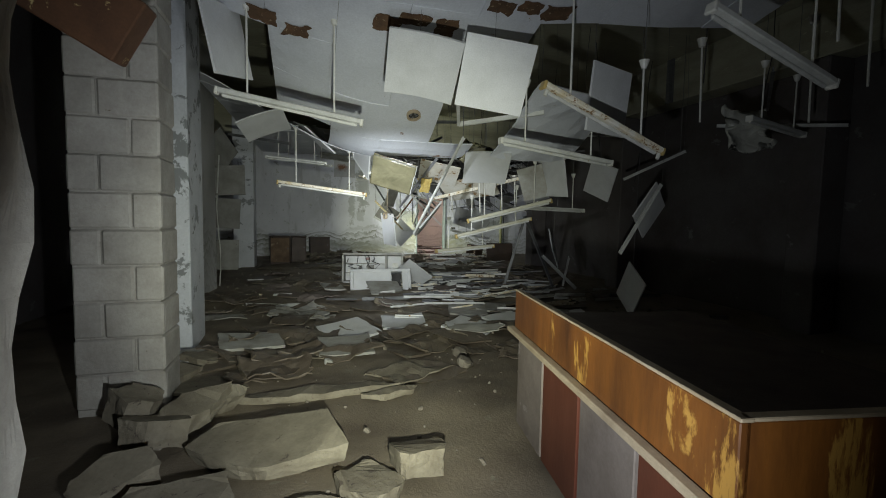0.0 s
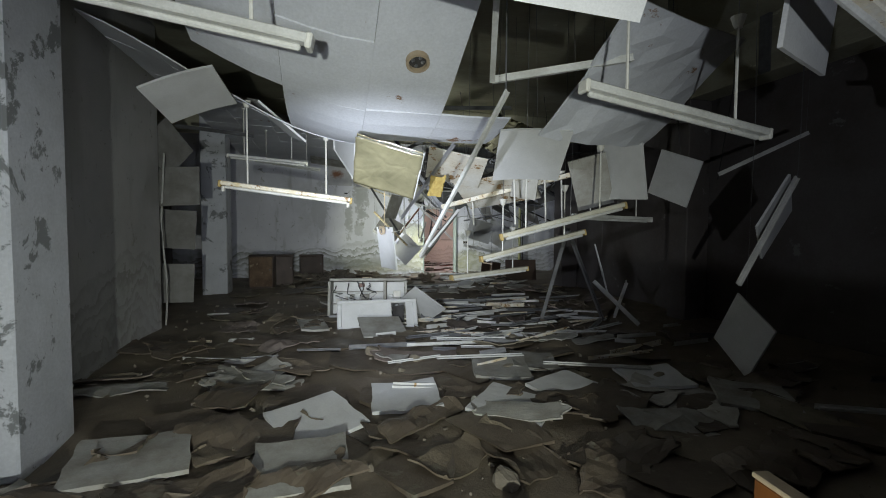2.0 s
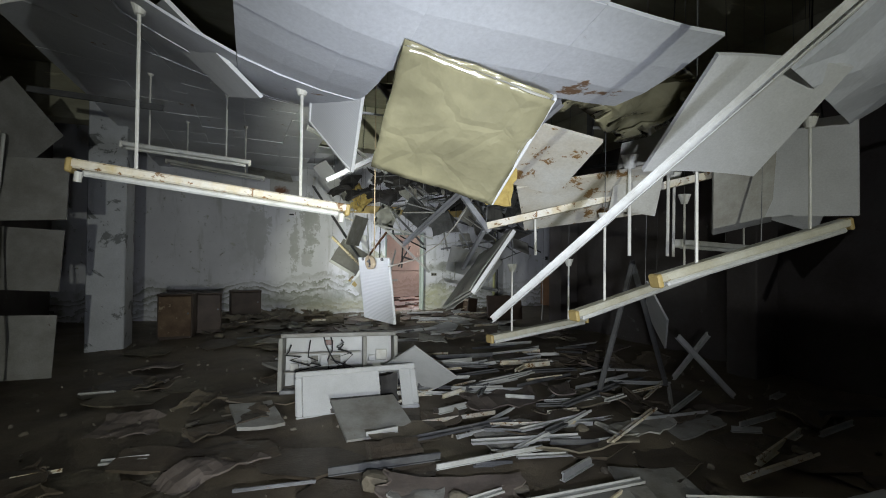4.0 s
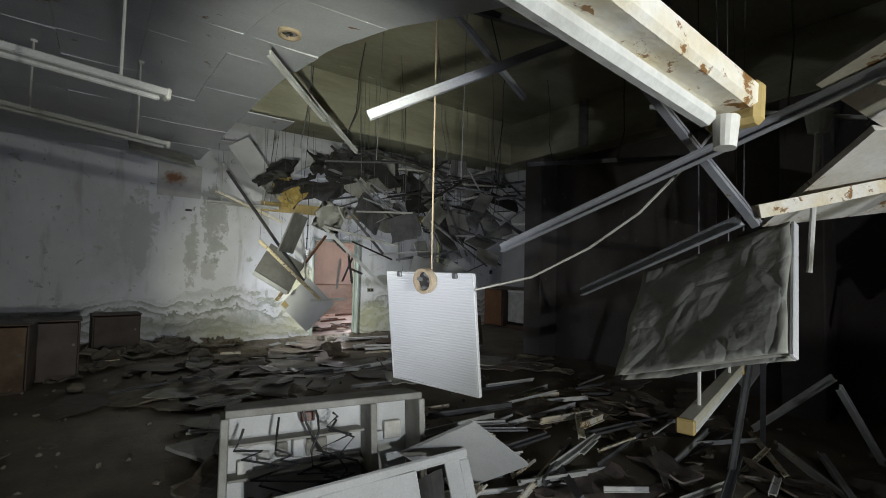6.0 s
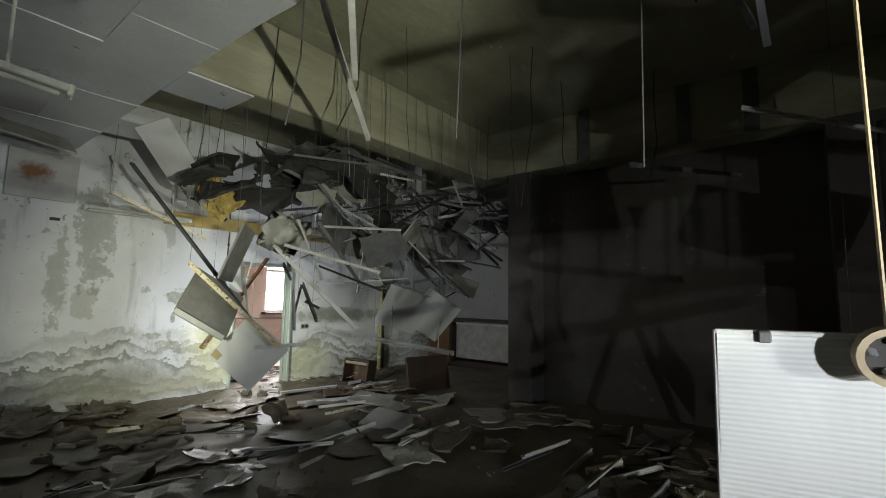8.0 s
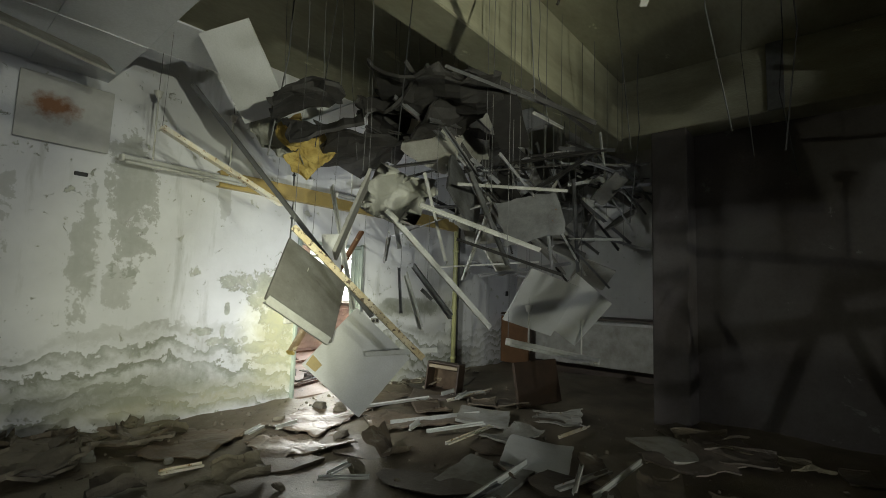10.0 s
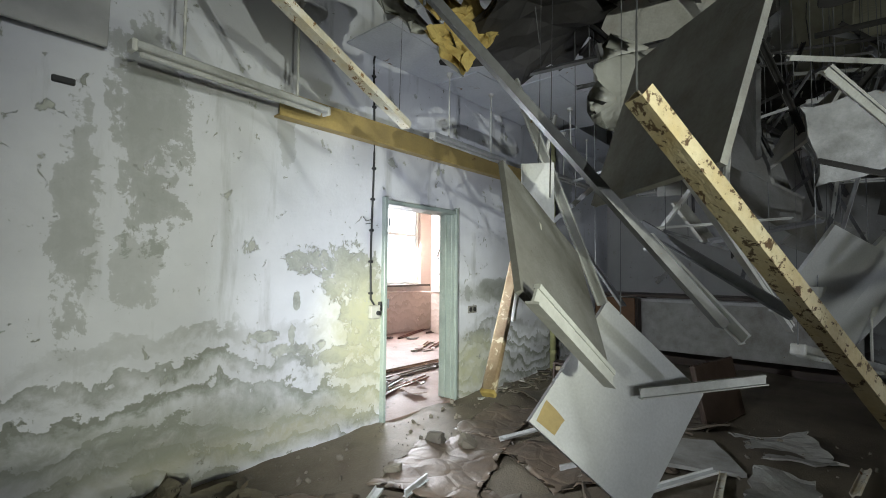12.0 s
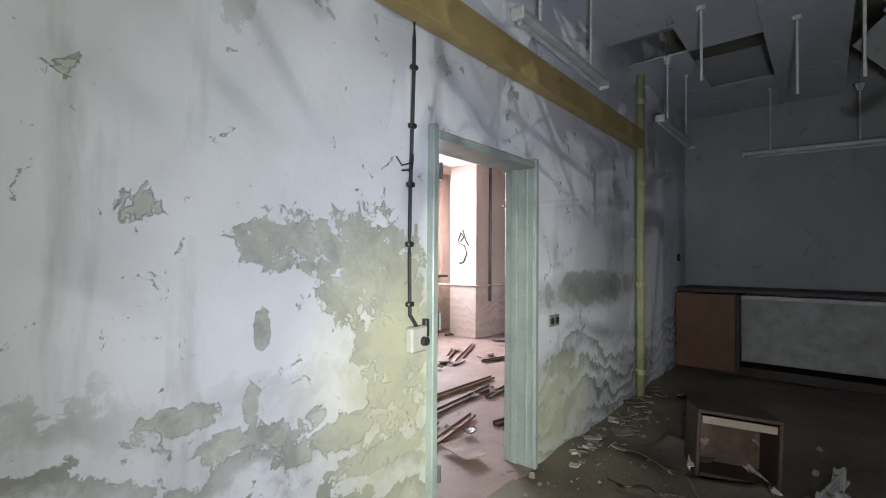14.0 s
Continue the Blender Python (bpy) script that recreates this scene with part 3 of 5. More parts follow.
# broken edge of the opening that the walk starts in
def broken_jamb():
    bm = bmesh.new()
    ny, nz = 8, 44
    grid = []
    for j in range(nz + 1):
        z = -0.1 + 4.5 * j / nz
        row = []
        for i in range(ny + 1):
            y = 0.92 + 0.14 * i / ny
            x = -0.52 + 0.05 * noise.noise((y * 4, z * 2.2, 3)) + 0.035 * noise.noise((y * 9, z * 7, 8)) - 0.03 * math.sin(z * 2)
            row.append(bm.verts.new((x, y, z)))
        grid.append(row)
    back = [[bm.verts.new((-1.9, 0.92, -0.1 + 4.5 * j / nz)), bm.verts.new((-1.9, 1.06, -0.1 + 4.5 * j / nz))] for j in range(nz + 1)]
    for j in range(nz):
        for i in range(ny):
            bm.faces.new((grid[j][i], grid[j][i + 1], grid[j + 1][i + 1], grid[j + 1][i]))
        bm.faces.new((back[j][0], grid[j][0], grid[j + 1][0], back[j + 1][0]))
        bm.faces.new((grid[j][ny], back[j][1], back[j + 1][1], grid[j + 1][ny]))
    bmesh.ops.recalc_face_normals(bm, faces=bm.faces[:])
    return bm


tagged(part("wall_broken_jamb", broken_jamb(), M_PIER), "broken grey plastered wall edge", "wall", kind="structure")
lintel = span("lintel", (-1.9, 3.5, 2.45), (-1.02, 3.75, 2.85), M_RUST, label="rusty brown steel lintel over the pier", category="beam", bevel=0.01)
lintel.matrix_local = pose(-1.42, 3.3, 2.78, 8, 30, 6)

# room behind the doorway
span("floor_side_room", (0.5, FAR + 0.2, -0.16), (13.0, 21.7, -0.01), M_PINK_FLOOR, label="pink painted floor with litter", category="floor", bevel=0)
span("threshold", (DX0, FAR - 0.02, -0.16), (DX1, FAR + 0.2, -0.005), M_PINK_FLOOR, label="worn concrete door threshold", category="floor", bevel=0.004)
span("ceiling_side_room", (0.5, FAR + 0.2, 3.2), (13.0, 21.7, 3.4), M_PINK, label="pale ceiling of the side room", category="ceiling", bevel=0)
span("wall_side_room_left", (0.3, FAR + 0.2, -0.2), (0.5, 21.7, 3.4), M_PINK, label="pink plaster wall", category="wall", bevel=0)
span("wall_side_room_right", (13.0, FAR + 0.2, -0.2), (13.2, 21.7, 3.4), M_PINK, label="pink plaster wall", category="wall", bevel=0)
side_wall = tagged(new("wall_side_room_far"), "pink plaster wall with a tall window", "wall", kind="structure")
WX0, WX1, WZ0, WZ1 = 6.95, 9.06, 1.12, 3.0
for lo, hi in (((0.5, 21.5, -0.2), (WX0, 21.7, 3.4)), ((WX1, 21.5, -0.2), (13.0, 21.7, 3.4)), ((WX0, 21.5, -0.2), (WX1, 21.7, WZ0)), ((WX0, 21.5, WZ1), (WX1, 21.7, 3.4))):
    span("wall_panel", lo, hi, M_PINK, parent=side_wall, bevel=0)
span("pilaster", (8.84, 20.33, -0.02), (11.2, 20.95, 3.2), M_PINK, label="pink plastered pilaster with faded scrawl", category="pillar", bevel=0.01)


# ---- sagging suspended ceiling ----
def skin_height(x, y):
    """The sagging ceiling skin: lowest across the hall near y = 6.5, level near the far wall."""
    near = math.exp(-((y - 6.5) / (1.9 if y < 6.5 else 3.2)) ** 2)
    across = smooth_step(-2.2, 0.9, x)
    lift = 0.10 * max(0.0, x - 2.0) if y < 8 else 0
    return 3.56 - 1.22 * near * across + lift + 0.02 * noise.noise((x * 1.3, y * 1.3, 7))


HOLES = ((6.2, 6.95, 16.2, 16.9), (7.3, 8.0, 15.9, 16.6), (1.3, 2.1, 14.1, 15.0), (1.48, 2.1, 4.7, 5.95), (2.1, 4.8, 4.1, 6.7), (-0.4, 0.22, 5.95, 7.3), (-1.7, -0.4, 4.7, 7.0))


def skin_has(x, y):
    """Where panels of the ceiling still hang."""
    if y < 6.75:
        ok = -1.6 < x < 4.6 - 0.5 * smooth_step(3.5, 6.5, y)
        if y > 6.2:
            ok = ok and -0.2 < x < 2.2
    else:
        ok = -1.8 < x < (0.55 + 0.33 * (y - 6.75) if y < 9.8 else 1.85 if 13.6 < y < 15.6 else 1.6)
    if y > 15.4 and x > 3.4:
        ok = x < 9.6
    for a, b, c, d in HOLES:
        if a < x < b and c < y < d:
            ok = False
    return ok


def ceiling_mesh():
    """Panels of the grid, each a thin slab of its own in the one ceiling mesh."""
    bm = bmesh.new()
    size, n = 0.62, 3
    rnd = random.Random(11)
    for j in range(0, 33):
        for i in range(-3, 16):
            x0, y0 = i * size + 0.23, -2.75 + j * size
            deep = min(size, FAR - 0.004 - y0)
            if not skin_has(x0 + size / 2, y0 + deep / 2) or deep < 0.1:
                continue
            flat = 0.0015
            drop = rnd.uniform(0, 0.012)
            tilt = rnd.uniform(-0.01, 0.01)
            vs = {}
            for a in range(n + 1):
                for b in range(n + 1):
                    x = x0 + flat + (size - 2 * flat) * a / n
                    y = y0 + flat + (deep - 2 * flat) * b / n
                    z = skin_height(x, y) - drop + tilt * (a / n - 0.5)
                    vs[a, b, 0] = bm.verts.new((x, y, z))
                    vs[a, b, 1] = bm.verts.new((x, y, z + 0.016))
            for a in range(n):
                for b in range(n):
                    bm.faces.new((vs[a, b, 0], vs[a, b + 1, 0], vs[a + 1, b + 1, 0], vs[a + 1, b, 0]))
                    bm.faces.new((vs[a, b, 1], vs[a + 1, b, 1], vs[a + 1, b + 1, 1], vs[a, b + 1, 1]))
            for a in range(n):
                bm.faces.new((vs[a, 0, 0], vs[a + 1, 0, 0], vs[a + 1, 0, 1], vs[a, 0, 1]))
                bm.faces.new((vs[a + 1, n, 0], vs[a, n, 0], vs[a, n, 1], vs[a + 1, n, 1]))
                bm.faces.new((vs[0, a + 1, 0], vs[0, a, 0], vs[0, a, 1], vs[0, a + 1, 1]))
                bm.faces.new((vs[n, a, 0], vs[n, a + 1, 0], vs[n, a + 1, 1], vs[n, a, 1]))
    return bm


ceiling = tagged(part("ceiling", ceiling_mesh(), M_CEIL), "sagging suspended ceiling of grey-white panels with holes", "ceiling", kind="structure")


def ceiling_stain(cx, cy, w, h, seed):
    """A rust-brown patch of bare board that follows the sag of the ceiling."""
    bm = sheet_bm(w, h, 0.002, 12, 10, 0.0, 0.0, 0.7, seed)
    for v in bm.verts:
        v.co.x, v.co.y = v.co.x + 0.03 * noise.noise(v.co * 17 + Vector((seed, 0, 0))), v.co.y + 0.03 * noise.noise(v.co * 17 + Vector((0, seed, 0)))
        v.co.z += skin_height(cx + v.co.x, cy + v.co.y) - 0.02
    part("stain", bm, M_CEIL_RUST, ceiling, "rust-brown patch of peeled ceiling", at=pose(cx, cy, 0))


for k, (x, y) in enumerate([(-0.13, 4.64), (0.67, 4.3), (0.91, 4.21), (1.21, 4.25), (1.63, 3.92), (2.17, 3.92), (1.89, 3.87), (-0.42, 4.56)]):
    ceiling_stain(x, y, 0.24 + 0.05 * (k % 3), 0.16 + 0.06 * (k % 2), 40 + k)


# ---- fluorescent battens ----
def batten(p0, p1, rods=0.55, rusty=False, lean=(0.0, 0.0), label="", twin=False):
    """A hanging fluorescent batten: channel, end caps, rods with cups."""
    m, length = between(p0, p1)
    ob = new("fluorescent_light")
    ob.matrix_world = m
    tagged(ob, label or ("cream twin fluorescent batten hanging low on thin rods" if twin else "rust-streaked white fluorescent batten hanging on thin rods" if rusty else "white steel fluorescent batten hanging on thin rods"),
           "light fixture", "hanging battens")
    mat = M_TRACK_CREAM if twin else M_TRACK_RUST if rusty else M_TRACK
    part("housing", box_bm(length, 0.075, 0.045, 0.008), mat, ob, at=pose(0, 0, 0.02))
    part("tube_channel", box_bm(length * 0.94, 0.03, 0.03, 0.01), M_TRACK, ob, at=pose(0, 0.02, -0.016))
    if twin:
        part("tube_channel", box_bm(length * 0.94, 0.03, 0.03, 0.01), M_TRACK, ob, at=pose(0, -0.022, -0.016))
    for s in (-1, 1):
        part("end_cap", box_bm(0.03, 0.082, 0.07, 0.008), M_WHITE if not rusty else M_YELLOW, ob, at=pose(s * length / 2, 0, 0.01))
    inv = m.inverted().to_3x3()
    if rusty and not twin:
        for s in (-1, 1):
            part("lamp_holder", cone_bm(0.016, 0.019, 0.05, 16, Matrix.Translation((s * (length / 2 - 0.03), 0.0, 0.0)) @ Matrix.Translation(inv @ Vector((0, 0, -0.04)))), M_WHITE, ob, "white plastic lamp holder")
    if rods:
        for s in (-0.3, 0.3):
            a = Vector((s * length, 0, 0.04))
            w = m @ a
            top = skin_height(w.x, w.y) if skin_has(w.x, w.y) else 9.0
            reach = top - w.z if top - w.z < 1.0 else rods
            up = inv @ Vector((lean[0], lean[1], 1.0)) * reach
            if reach == rods:
                part("hanger", tube_bm((a + up, a + inv @ Vector((0.02, 0.01, (min(top, HALL_TOP) - w.z)))), 0.003, 5), M_STEEL, ob)
            part("rod", tube_bm((a, a + up), 0.009), M_WHITE, ob)
            q = up.to_track_quat('Z', 'Y').to_matrix().to_4x4()
            part("cup", cone_bm(0.022, 0.045, 0.07, 12, Matrix.Translation(a + up) @ q), M_WHITE, ob, "white plastic ceiling cup")
    return ob


BATTENS = (
    ((-0.81, 4.58, 2.56), (0.45, 4.40, 2.33), 0.6, False), ((1.80, 3.43, 2.55), (3.02, 3.49, 2.09), 0.62, True),
    ((1.86, 4.42, 2.26), (3.26, 4.55, 2.11), 0.6, False), ((-0.49, 7.38, 1.94), (0.825, 7.34, 1.785), 0.6, True),
    ((2.35, 2.35, 2.78), (3.5, 2.42, 2.45), 0.6, False),
    ((2.24, 7.05, 1.15), (3.58, 7.13, 1.45), 0.55, True), ((2.19, 8.07, 0.83), (3.40, 8.32, 0.91), 0.55, True),
    ((2.20, 6.37, 1.41), (3.42, 6.16, 1.73), 0.6, True), ((-0.84, 12.6, 2.90), (0.51, 12.40, 2.71), 0.75, False),
    ((1.54, 16.6, 2.70), (2.90, 16.72, 2.72), 0.7, False), ((4.17, 16.72, 2.82), (5.45, 16.72, 2.80), 0.7, False),
    ((8.8, 16.2, 2.77), (8.8, 14.85, 2.75), 0.6, False), ((4.21, 13.84, 1.02), (5.35, 13.4, 0.78), 0.35, False),
    ((-0.9, 10.2, 2.62), (0.3, 10.3, 2.55), 0.6, False), ((3.6, 7.4, 1.65), (4.9, 7.6, 1.62), 0.6, False),
    ((4.6, 4.0, 2.6), (5.8, 4.3, 2.55), 0.6, False), ((6.62, 16.62, 2.80), (7.95, 16.62, 2.79), 0.6, False),
)
for p0, p1, rods, rusty in BATTENS:
    batten(p0, p1, rods, rusty, twin=rusty and p0[2] < 1.5)


# ---- loose and hanging ceiling panels ----
def panel(at, label, material=None, w=0.62, h=0.62, thick=0.022, bend=0.0, ripple=0.0, ragged=0.0, seed=0, name="ceiling_panel"):
    ob = part(name, sheet_bm(w, h, thick, 8, 8, bend, ripple, ragged, seed), material or M_TILE, at=at)
    return tagged(ob, label, "ceiling panel", "fallen ceiling panels")


HUNG = "white ceiling panel dangling from the broken grid"
for at, mat, bend in (
    (pose(0.93, 3.98, 2.78, 142, 9, -11), M_TILE, 0.03), (pose(1.58, 3.93, 2.75, 118, 9, -14), M_TILE, 0.0),
    (pose(-0.62, 6.85, 2.7, 165, -21, -3), M_TILE, 0.02),
    (pose(2.34, 6.06, 2.17, 144, 0, -14), M_TILE, 0.02), (pose(3.64, 6.53, 2.13, 102, 3, -80), M_TILE, 0.0),
    (pose(5.1, 7.4, 2.19, 94, 22, -75), M_TILE, 0.0), (pose(0.04, 7.65, 2.69, 145, 15, -72), M_TILE, 0.0),
    (pose(5.08, 8.97, 0.82, 111, 44, -107), M_TILE, 0.0), (pose(4.73, 5.96, 0.41, 85, 28, -103), M_TILE, 0.0),
    (pose(4.59, 13.69, 1.42, 117, 16, -27), M_TILE, 0.0), (pose(5.0, 13.5, 1.35, 117, 30, -20), M_TILE, 0.0),
):
    panel(at, HUNG, mat, bend=bend)
panel(pose(1.94, 7.1, 2.16, 157, 12, -14), "rust-stained white ceiling panel hanging at an angle", M_TILE_RUST)


def ribbed_panel(at, label):
    """A ribbed plastic panel with a thin frame and two clips."""
    ob = new("ribbed_panel")
    ob.matrix_world = at
    tagged(ob, label, "ceiling panel")
    part("sheet", sheet_bm(0.61, 0.61, 0.012, 8, 8, 0.006, 0.006), M_RIB, ob)
    for k in range(4):
        part("edge_strip", box_bm(0.624, 0.012, 0.022, 0.003), M_TILE, ob, at=pose(0, 0, 0, 0, 0, 90 * k) @ pose(0, 0.308, 0))
    for x in (-0.2, 0.2):
        part("clip", box_bm(0.03, 0.03, 0.03, 0.004), M_STEEL, ob, at=pose(x, 0.3, 0.01))


def film_panel(at, material, label, w=0.62, seed=0):
    """A ceiling board wrapped in slack plastic film."""
    ob = new("film_wrapped_panel")
    ob.matrix_world = at
    tagged(ob, label, "ceiling panel")
    part("board", box_bm(w - 0.03, 0.59, 0.016, 0.003), M_TILE_DIRTY, ob)
    for z, k in ((0.02, 1), (-0.02, 2)):
        part("film", sheet_bm(w, 0.62, 0.003, 18, 18, 0.0, 0.022, 0.03, seed + k), material, ob, "slack glossy plastic film", smooth=True, at=pose(0, 0, z))
    part("edge_strip", box_bm(0.014, 0.62, 0.03, 0.003), M_TILE, ob, at=pose(w / 2, 0, 0))


ribbed_panel(pose(1.47, 9.08, 1.2, 97, 0, -77), "ribbed white plastic panel hanging on a cord")
film_panel(pose(1.085, 6.40, 2.045, 144, 15, -12), M_FOIL, "ceiling panel wrapped in yellowed plastic film", 0.6, 3)
film_panel(pose(1.97, 7.9, 1.41, 50, -17, -94), M_FOIL_GREY, "ceiling panel wrapped in grey plastic film", 0.66, 7)


# ---- service counter at the entrance ----
def counter():
    """A long counter: veneer upstand, pale rail, panelled front, dark top."""
    ob = new("counter")
    ob.matrix_world = pose(1.42, 2.98, 0, 0, 0, -8.8)
    tagged(ob, "long wooden service counter with worn orange veneer", "counter")
    length = 2.1
    part("upstand", box_bm(0.035, length, 0.26, 0.004), M_WOOD_ORANGE, ob, "varnished orange veneer upstand", at=pose(0.0, -length / 2, 0.84))
    part("upstand", box_bm(1.6, 0.035, 0.26, 0.004), M_WOOD_ORANGE, ob, "varnished orange veneer upstand", at=pose(0.8, -length + 0.0175, 0.84))
    part("edge_strip", box_bm(0.04, length + 0.01, 0.012, 0.003), M_WOOD_EDGE, ob, at=pose(0, -length / 2, 0.976))
    part("edge_strip", box_bm(1.6, 0.04, 0.012, 0.003), M_WOOD_EDGE, ob, at=pose(0.8, -length + 0.0175, 0.976))
    part("top", box_bm(1.3, length - 0.04, 0.03, 0.004), M_WOOD_DARK, ob, at=pose(0.68, -length / 2, 0.80))
    part("rail", box_bm(0.05, length + 0.06, 0.035, 0.006), M_WOOD_EDGE, ob, "pale wooden rail with worn edge", at=pose(-0.035, -length / 2 + 0.02, 0.69))
    for k, mt in enumerate((M_WOOD_GREY, M_WOOD_RED, M_WOOD_GREY, M_WOOD_RED)):
        part("front_panel", box_bm(0.025, 0.5, 0.66, 0.005), mt, ob, at=pose(0.02, -0.27 - 0.525 * k, 0.345))
    part("front_panel", box_bm(1.5, 0.025, 0.66, 0.005), M_WOOD_GREY, ob, at=pose(0.8, -length + 0.04, 0.345))
    part("end_panel", box_bm(1.3, 0.03, 0.78, 0.005), M_WOOD_GREY, ob, at=pose(0.68, -0.02, 0.39))
    part("plinth", box_bm(0.02, length, 0.08, 0.004), M_WOOD_DARK, ob, at=pose(0.045, -length / 2, 0.03))


counter()


# ---- fittings on the far wall ----
def door_frame():
    ob = tagged(new("door_frame"), "grey-green painted steel door frame without a door", "door frame", kind="structure")
    w = 0.045
    part("jamb", box_bm(w, 0.26, DZ + 0.07, 0.006), M_DOORFRAME, ob, at=pose(DX0 - w / 2 + 0.012, FAR + 0.085, (DZ + 0.07) / 2 - 0.01))
    part("jamb", box_bm(w, 0.26, DZ + 0.07, 0.006), M_DOORFRAME, ob, at=pose(DX1 + w / 2 - 0.012, FAR + 0.085, (DZ + 0.07) / 2 - 0.01))
    part("stop", box_bm(0.02, 0.05, DZ, 0.004), M_DOORFRAME, ob, at=pose(DX1 - 0.03, FAR + 0.12, DZ / 2))
    part("stop", box_bm(0.02, 0.05, DZ, 0.004), M_DOORFRAME, ob, at=pose(DX0 + 0.03, FAR + 0.12, DZ / 2))
    part("head", box_bm(DX1 - DX0 - 0.03, 0.255, w, 0.006), M_DOORFRAME, ob, at=pose((DX0 + DX1) / 2, FAR + 0.085, DZ + w / 2 - 0.012))
    for x in (DX0 + 0.014, DX1 - 0.014):
        for y in (FAR - 0.025, FAR + 0.03):
            part("moulding", box_bm(0.014, 0.018, DZ - 0.01, 0.004), M_DOORFRAME, ob, at=pose(x, y, DZ / 2))
    part("strike_plate", box_bm(0.006, 0.03, 0.16, 0.002), M_STEEL, ob, at=pose(DX1 - 0.004, FAR + 0.06, 1.05))
    for z in (0.3, 1.1, 1.9):
        part("hinge", tube_bm(((DX0 + 0.02, FAR - 0.05, z), (DX0 + 0.02, FAR - 0.05, z + 0.09)), 0.009), M_STEEL, ob)


door_frame()


def wall_conduit():
    """Black cable up the wall with clips, a hanging loose end and a switch box."""
    ob = tagged(new("wall_cable"), "black cable clipped to the wall above a switch box", "cable")
    x, y = 3.66, FAR - 0.02
    part("cable", tube_bm([(x + 0.012 * math.sin(z * 3), y, z) for z in [1.2 + 0.1 * i for i in range(24)]] + [(x, y, 3.55)], 0.010), M_BLACK, ob)
    part("cable", tube_bm(((x - 0.01, y, 1.2), (x + 0.03, y - 0.01, 1.14), (x + 0.05, y, 1.12)), 0.009), M_BLACK, ob)
    for k in range(8):
        part("clip", box_bm(0.045, 0.03, 0.025, 0.006), M_BLACK, ob, at=pose(x + 0.012 * math.sin((1.25 + 0.3 * k) * 3), y, 1.25 + 0.3 * k))
    part("loose_wire", tube_bm(((x, y - 0.01, 2.0), (x - 0.04, y - 0.04, 1.95), (x - 0.1, y - 0.03, 1.93), (x - 0.13, y - 0.02, 1.97)), 0.004), M_BLACK, ob)
    part("loose_wire", tube_bm(((x, y - 0.01, 1.98), (x - 0.05, y - 0.05, 1.91), (x - 0.12, y - 0.05, 1.90)), 0.004), M_BLACK, ob)
    box = part("switch_box", box_bm(0.12, 0.05, 0.13, 0.01), M_TILE_DIRTY, ob, "dirty white switch box", at=pose(3.70, FAR - 0.025, 1.07))
    part("knob", cone_bm(0.025, 0.02, 0.03, 12, pose(0.025, -0.035, -0.01, 90)), M_BLACK, box)
    part("bracket", box_bm(0.03, 0.03, 0.09, 0.004), M_BLACK, ob, at=pose(3.775, FAR - 0.02, 1.12))


wall_conduit()


def wall_rail():
    ob = tagged(new("wall_rail"), "ochre painted steel channel running above the doorway", "rail")
    part("web", box_bm(4.6, 0.02, 0.17, 0.003), M_YELLOW, ob, at=pose(4.93, FAR - 0.10, 2.78))
    part("flange", box_bm(4.6, 0.10, 0.016, 0.003), M_YELLOW, ob, at=pose(4.93, FAR - 0.06, 2.872))
    part("flange", box_bm(4.6, 0.10, 0.016, 0.003), M_YELLOW, ob, at=pose(4.93, FAR - 0.06, 2.69))
    for x in (2.9, 4.3, 5.6, 6.9):
        part("bracket", box_bm(0.05, 0.09, 0.15, 0.004), M_YELLOW, ob, at=pose(x, FAR - 0.045, 2.78))


wall_rail()


def pipe_stack():
    ob = tagged(new("wall_pipe"), "pale yellow-green painted pipe standing against the wall", "pipe")
    m = worn("pale_yellow_paint", (0.52, 0.52, 0.26), (0.38, 0.38, 0.20), 0.45, 0, 5, 0.5, (0.2, 0.12, 0.05), 0.68, 9, 0.15, 60)
    part("pipe", tube_bm(((7.24, FAR - 0.07, -0.02), (7.24, FAR - 0.07, 3.5)), 0.045, 12), m, ob, smooth=True)
    part("pipe", tube_bm(((7.36, FAR - 0.05, -0.02), (7.36, FAR - 0.05, 3.5)), 0.022, 8), M_STEEL, ob, smooth=True)
    for z in (0.25, 1.2, 2.3, 3.2):
        part("collar", cone_bm(0.056, 0.056, 0.05, 12, pose(7.24, FAR - 0.07, z)), m, ob)
    part("bracket", box_bm(0.12, 0.06, 0.02, 0.004), M_STEEL, ob, at=pose(7.28, FAR - 0.05, 2.0))


pipe_stack()
tagged(part("wall_socket", box_bm(0.085, 0.03, 0.11, 0.008), M_BLACK, at=pose(9.2, FAR - 0.014, 1.5)), "black socket box on the plaster wall", "socket")
socket_old = tagged(part("wall_socket", box_bm(0.17, 0.012, 0.09, 0.004), M_TILE_DIRTY, at=pose(5.28, FAR - 0.005, 1.0)), "torn-out double socket in the peeling wall", "socket")
for dx in (-0.04, 0.04):
    part("hole", cone_bm(0.028, 0.028, 0.006, 12, pose(dx, -0.008, 0, 90)), M_DARK, socket_old)
wall_board = tagged(part("wall_board", box_bm(0.72, 0.03, 0.62, 0.004), M_RUST_BOARD, at=pose(1.14, FAR - 0.13, 3.1, 4, 0, 0)), "grey board with a rust stain on the wall", "board")
part("support", box_bm(0.05, 0.1, 0.05, 0.004), M_STEEL, wall_board, at=pose(0, 0.06, 0.2))
tagged(part("wall_clip", box_bm(0.11, 0.025, 0.04, 0.006), M_BLACK, at=pose(1.32, FAR - 0.012, 2.56)), "small black clip on the wall", "clip")


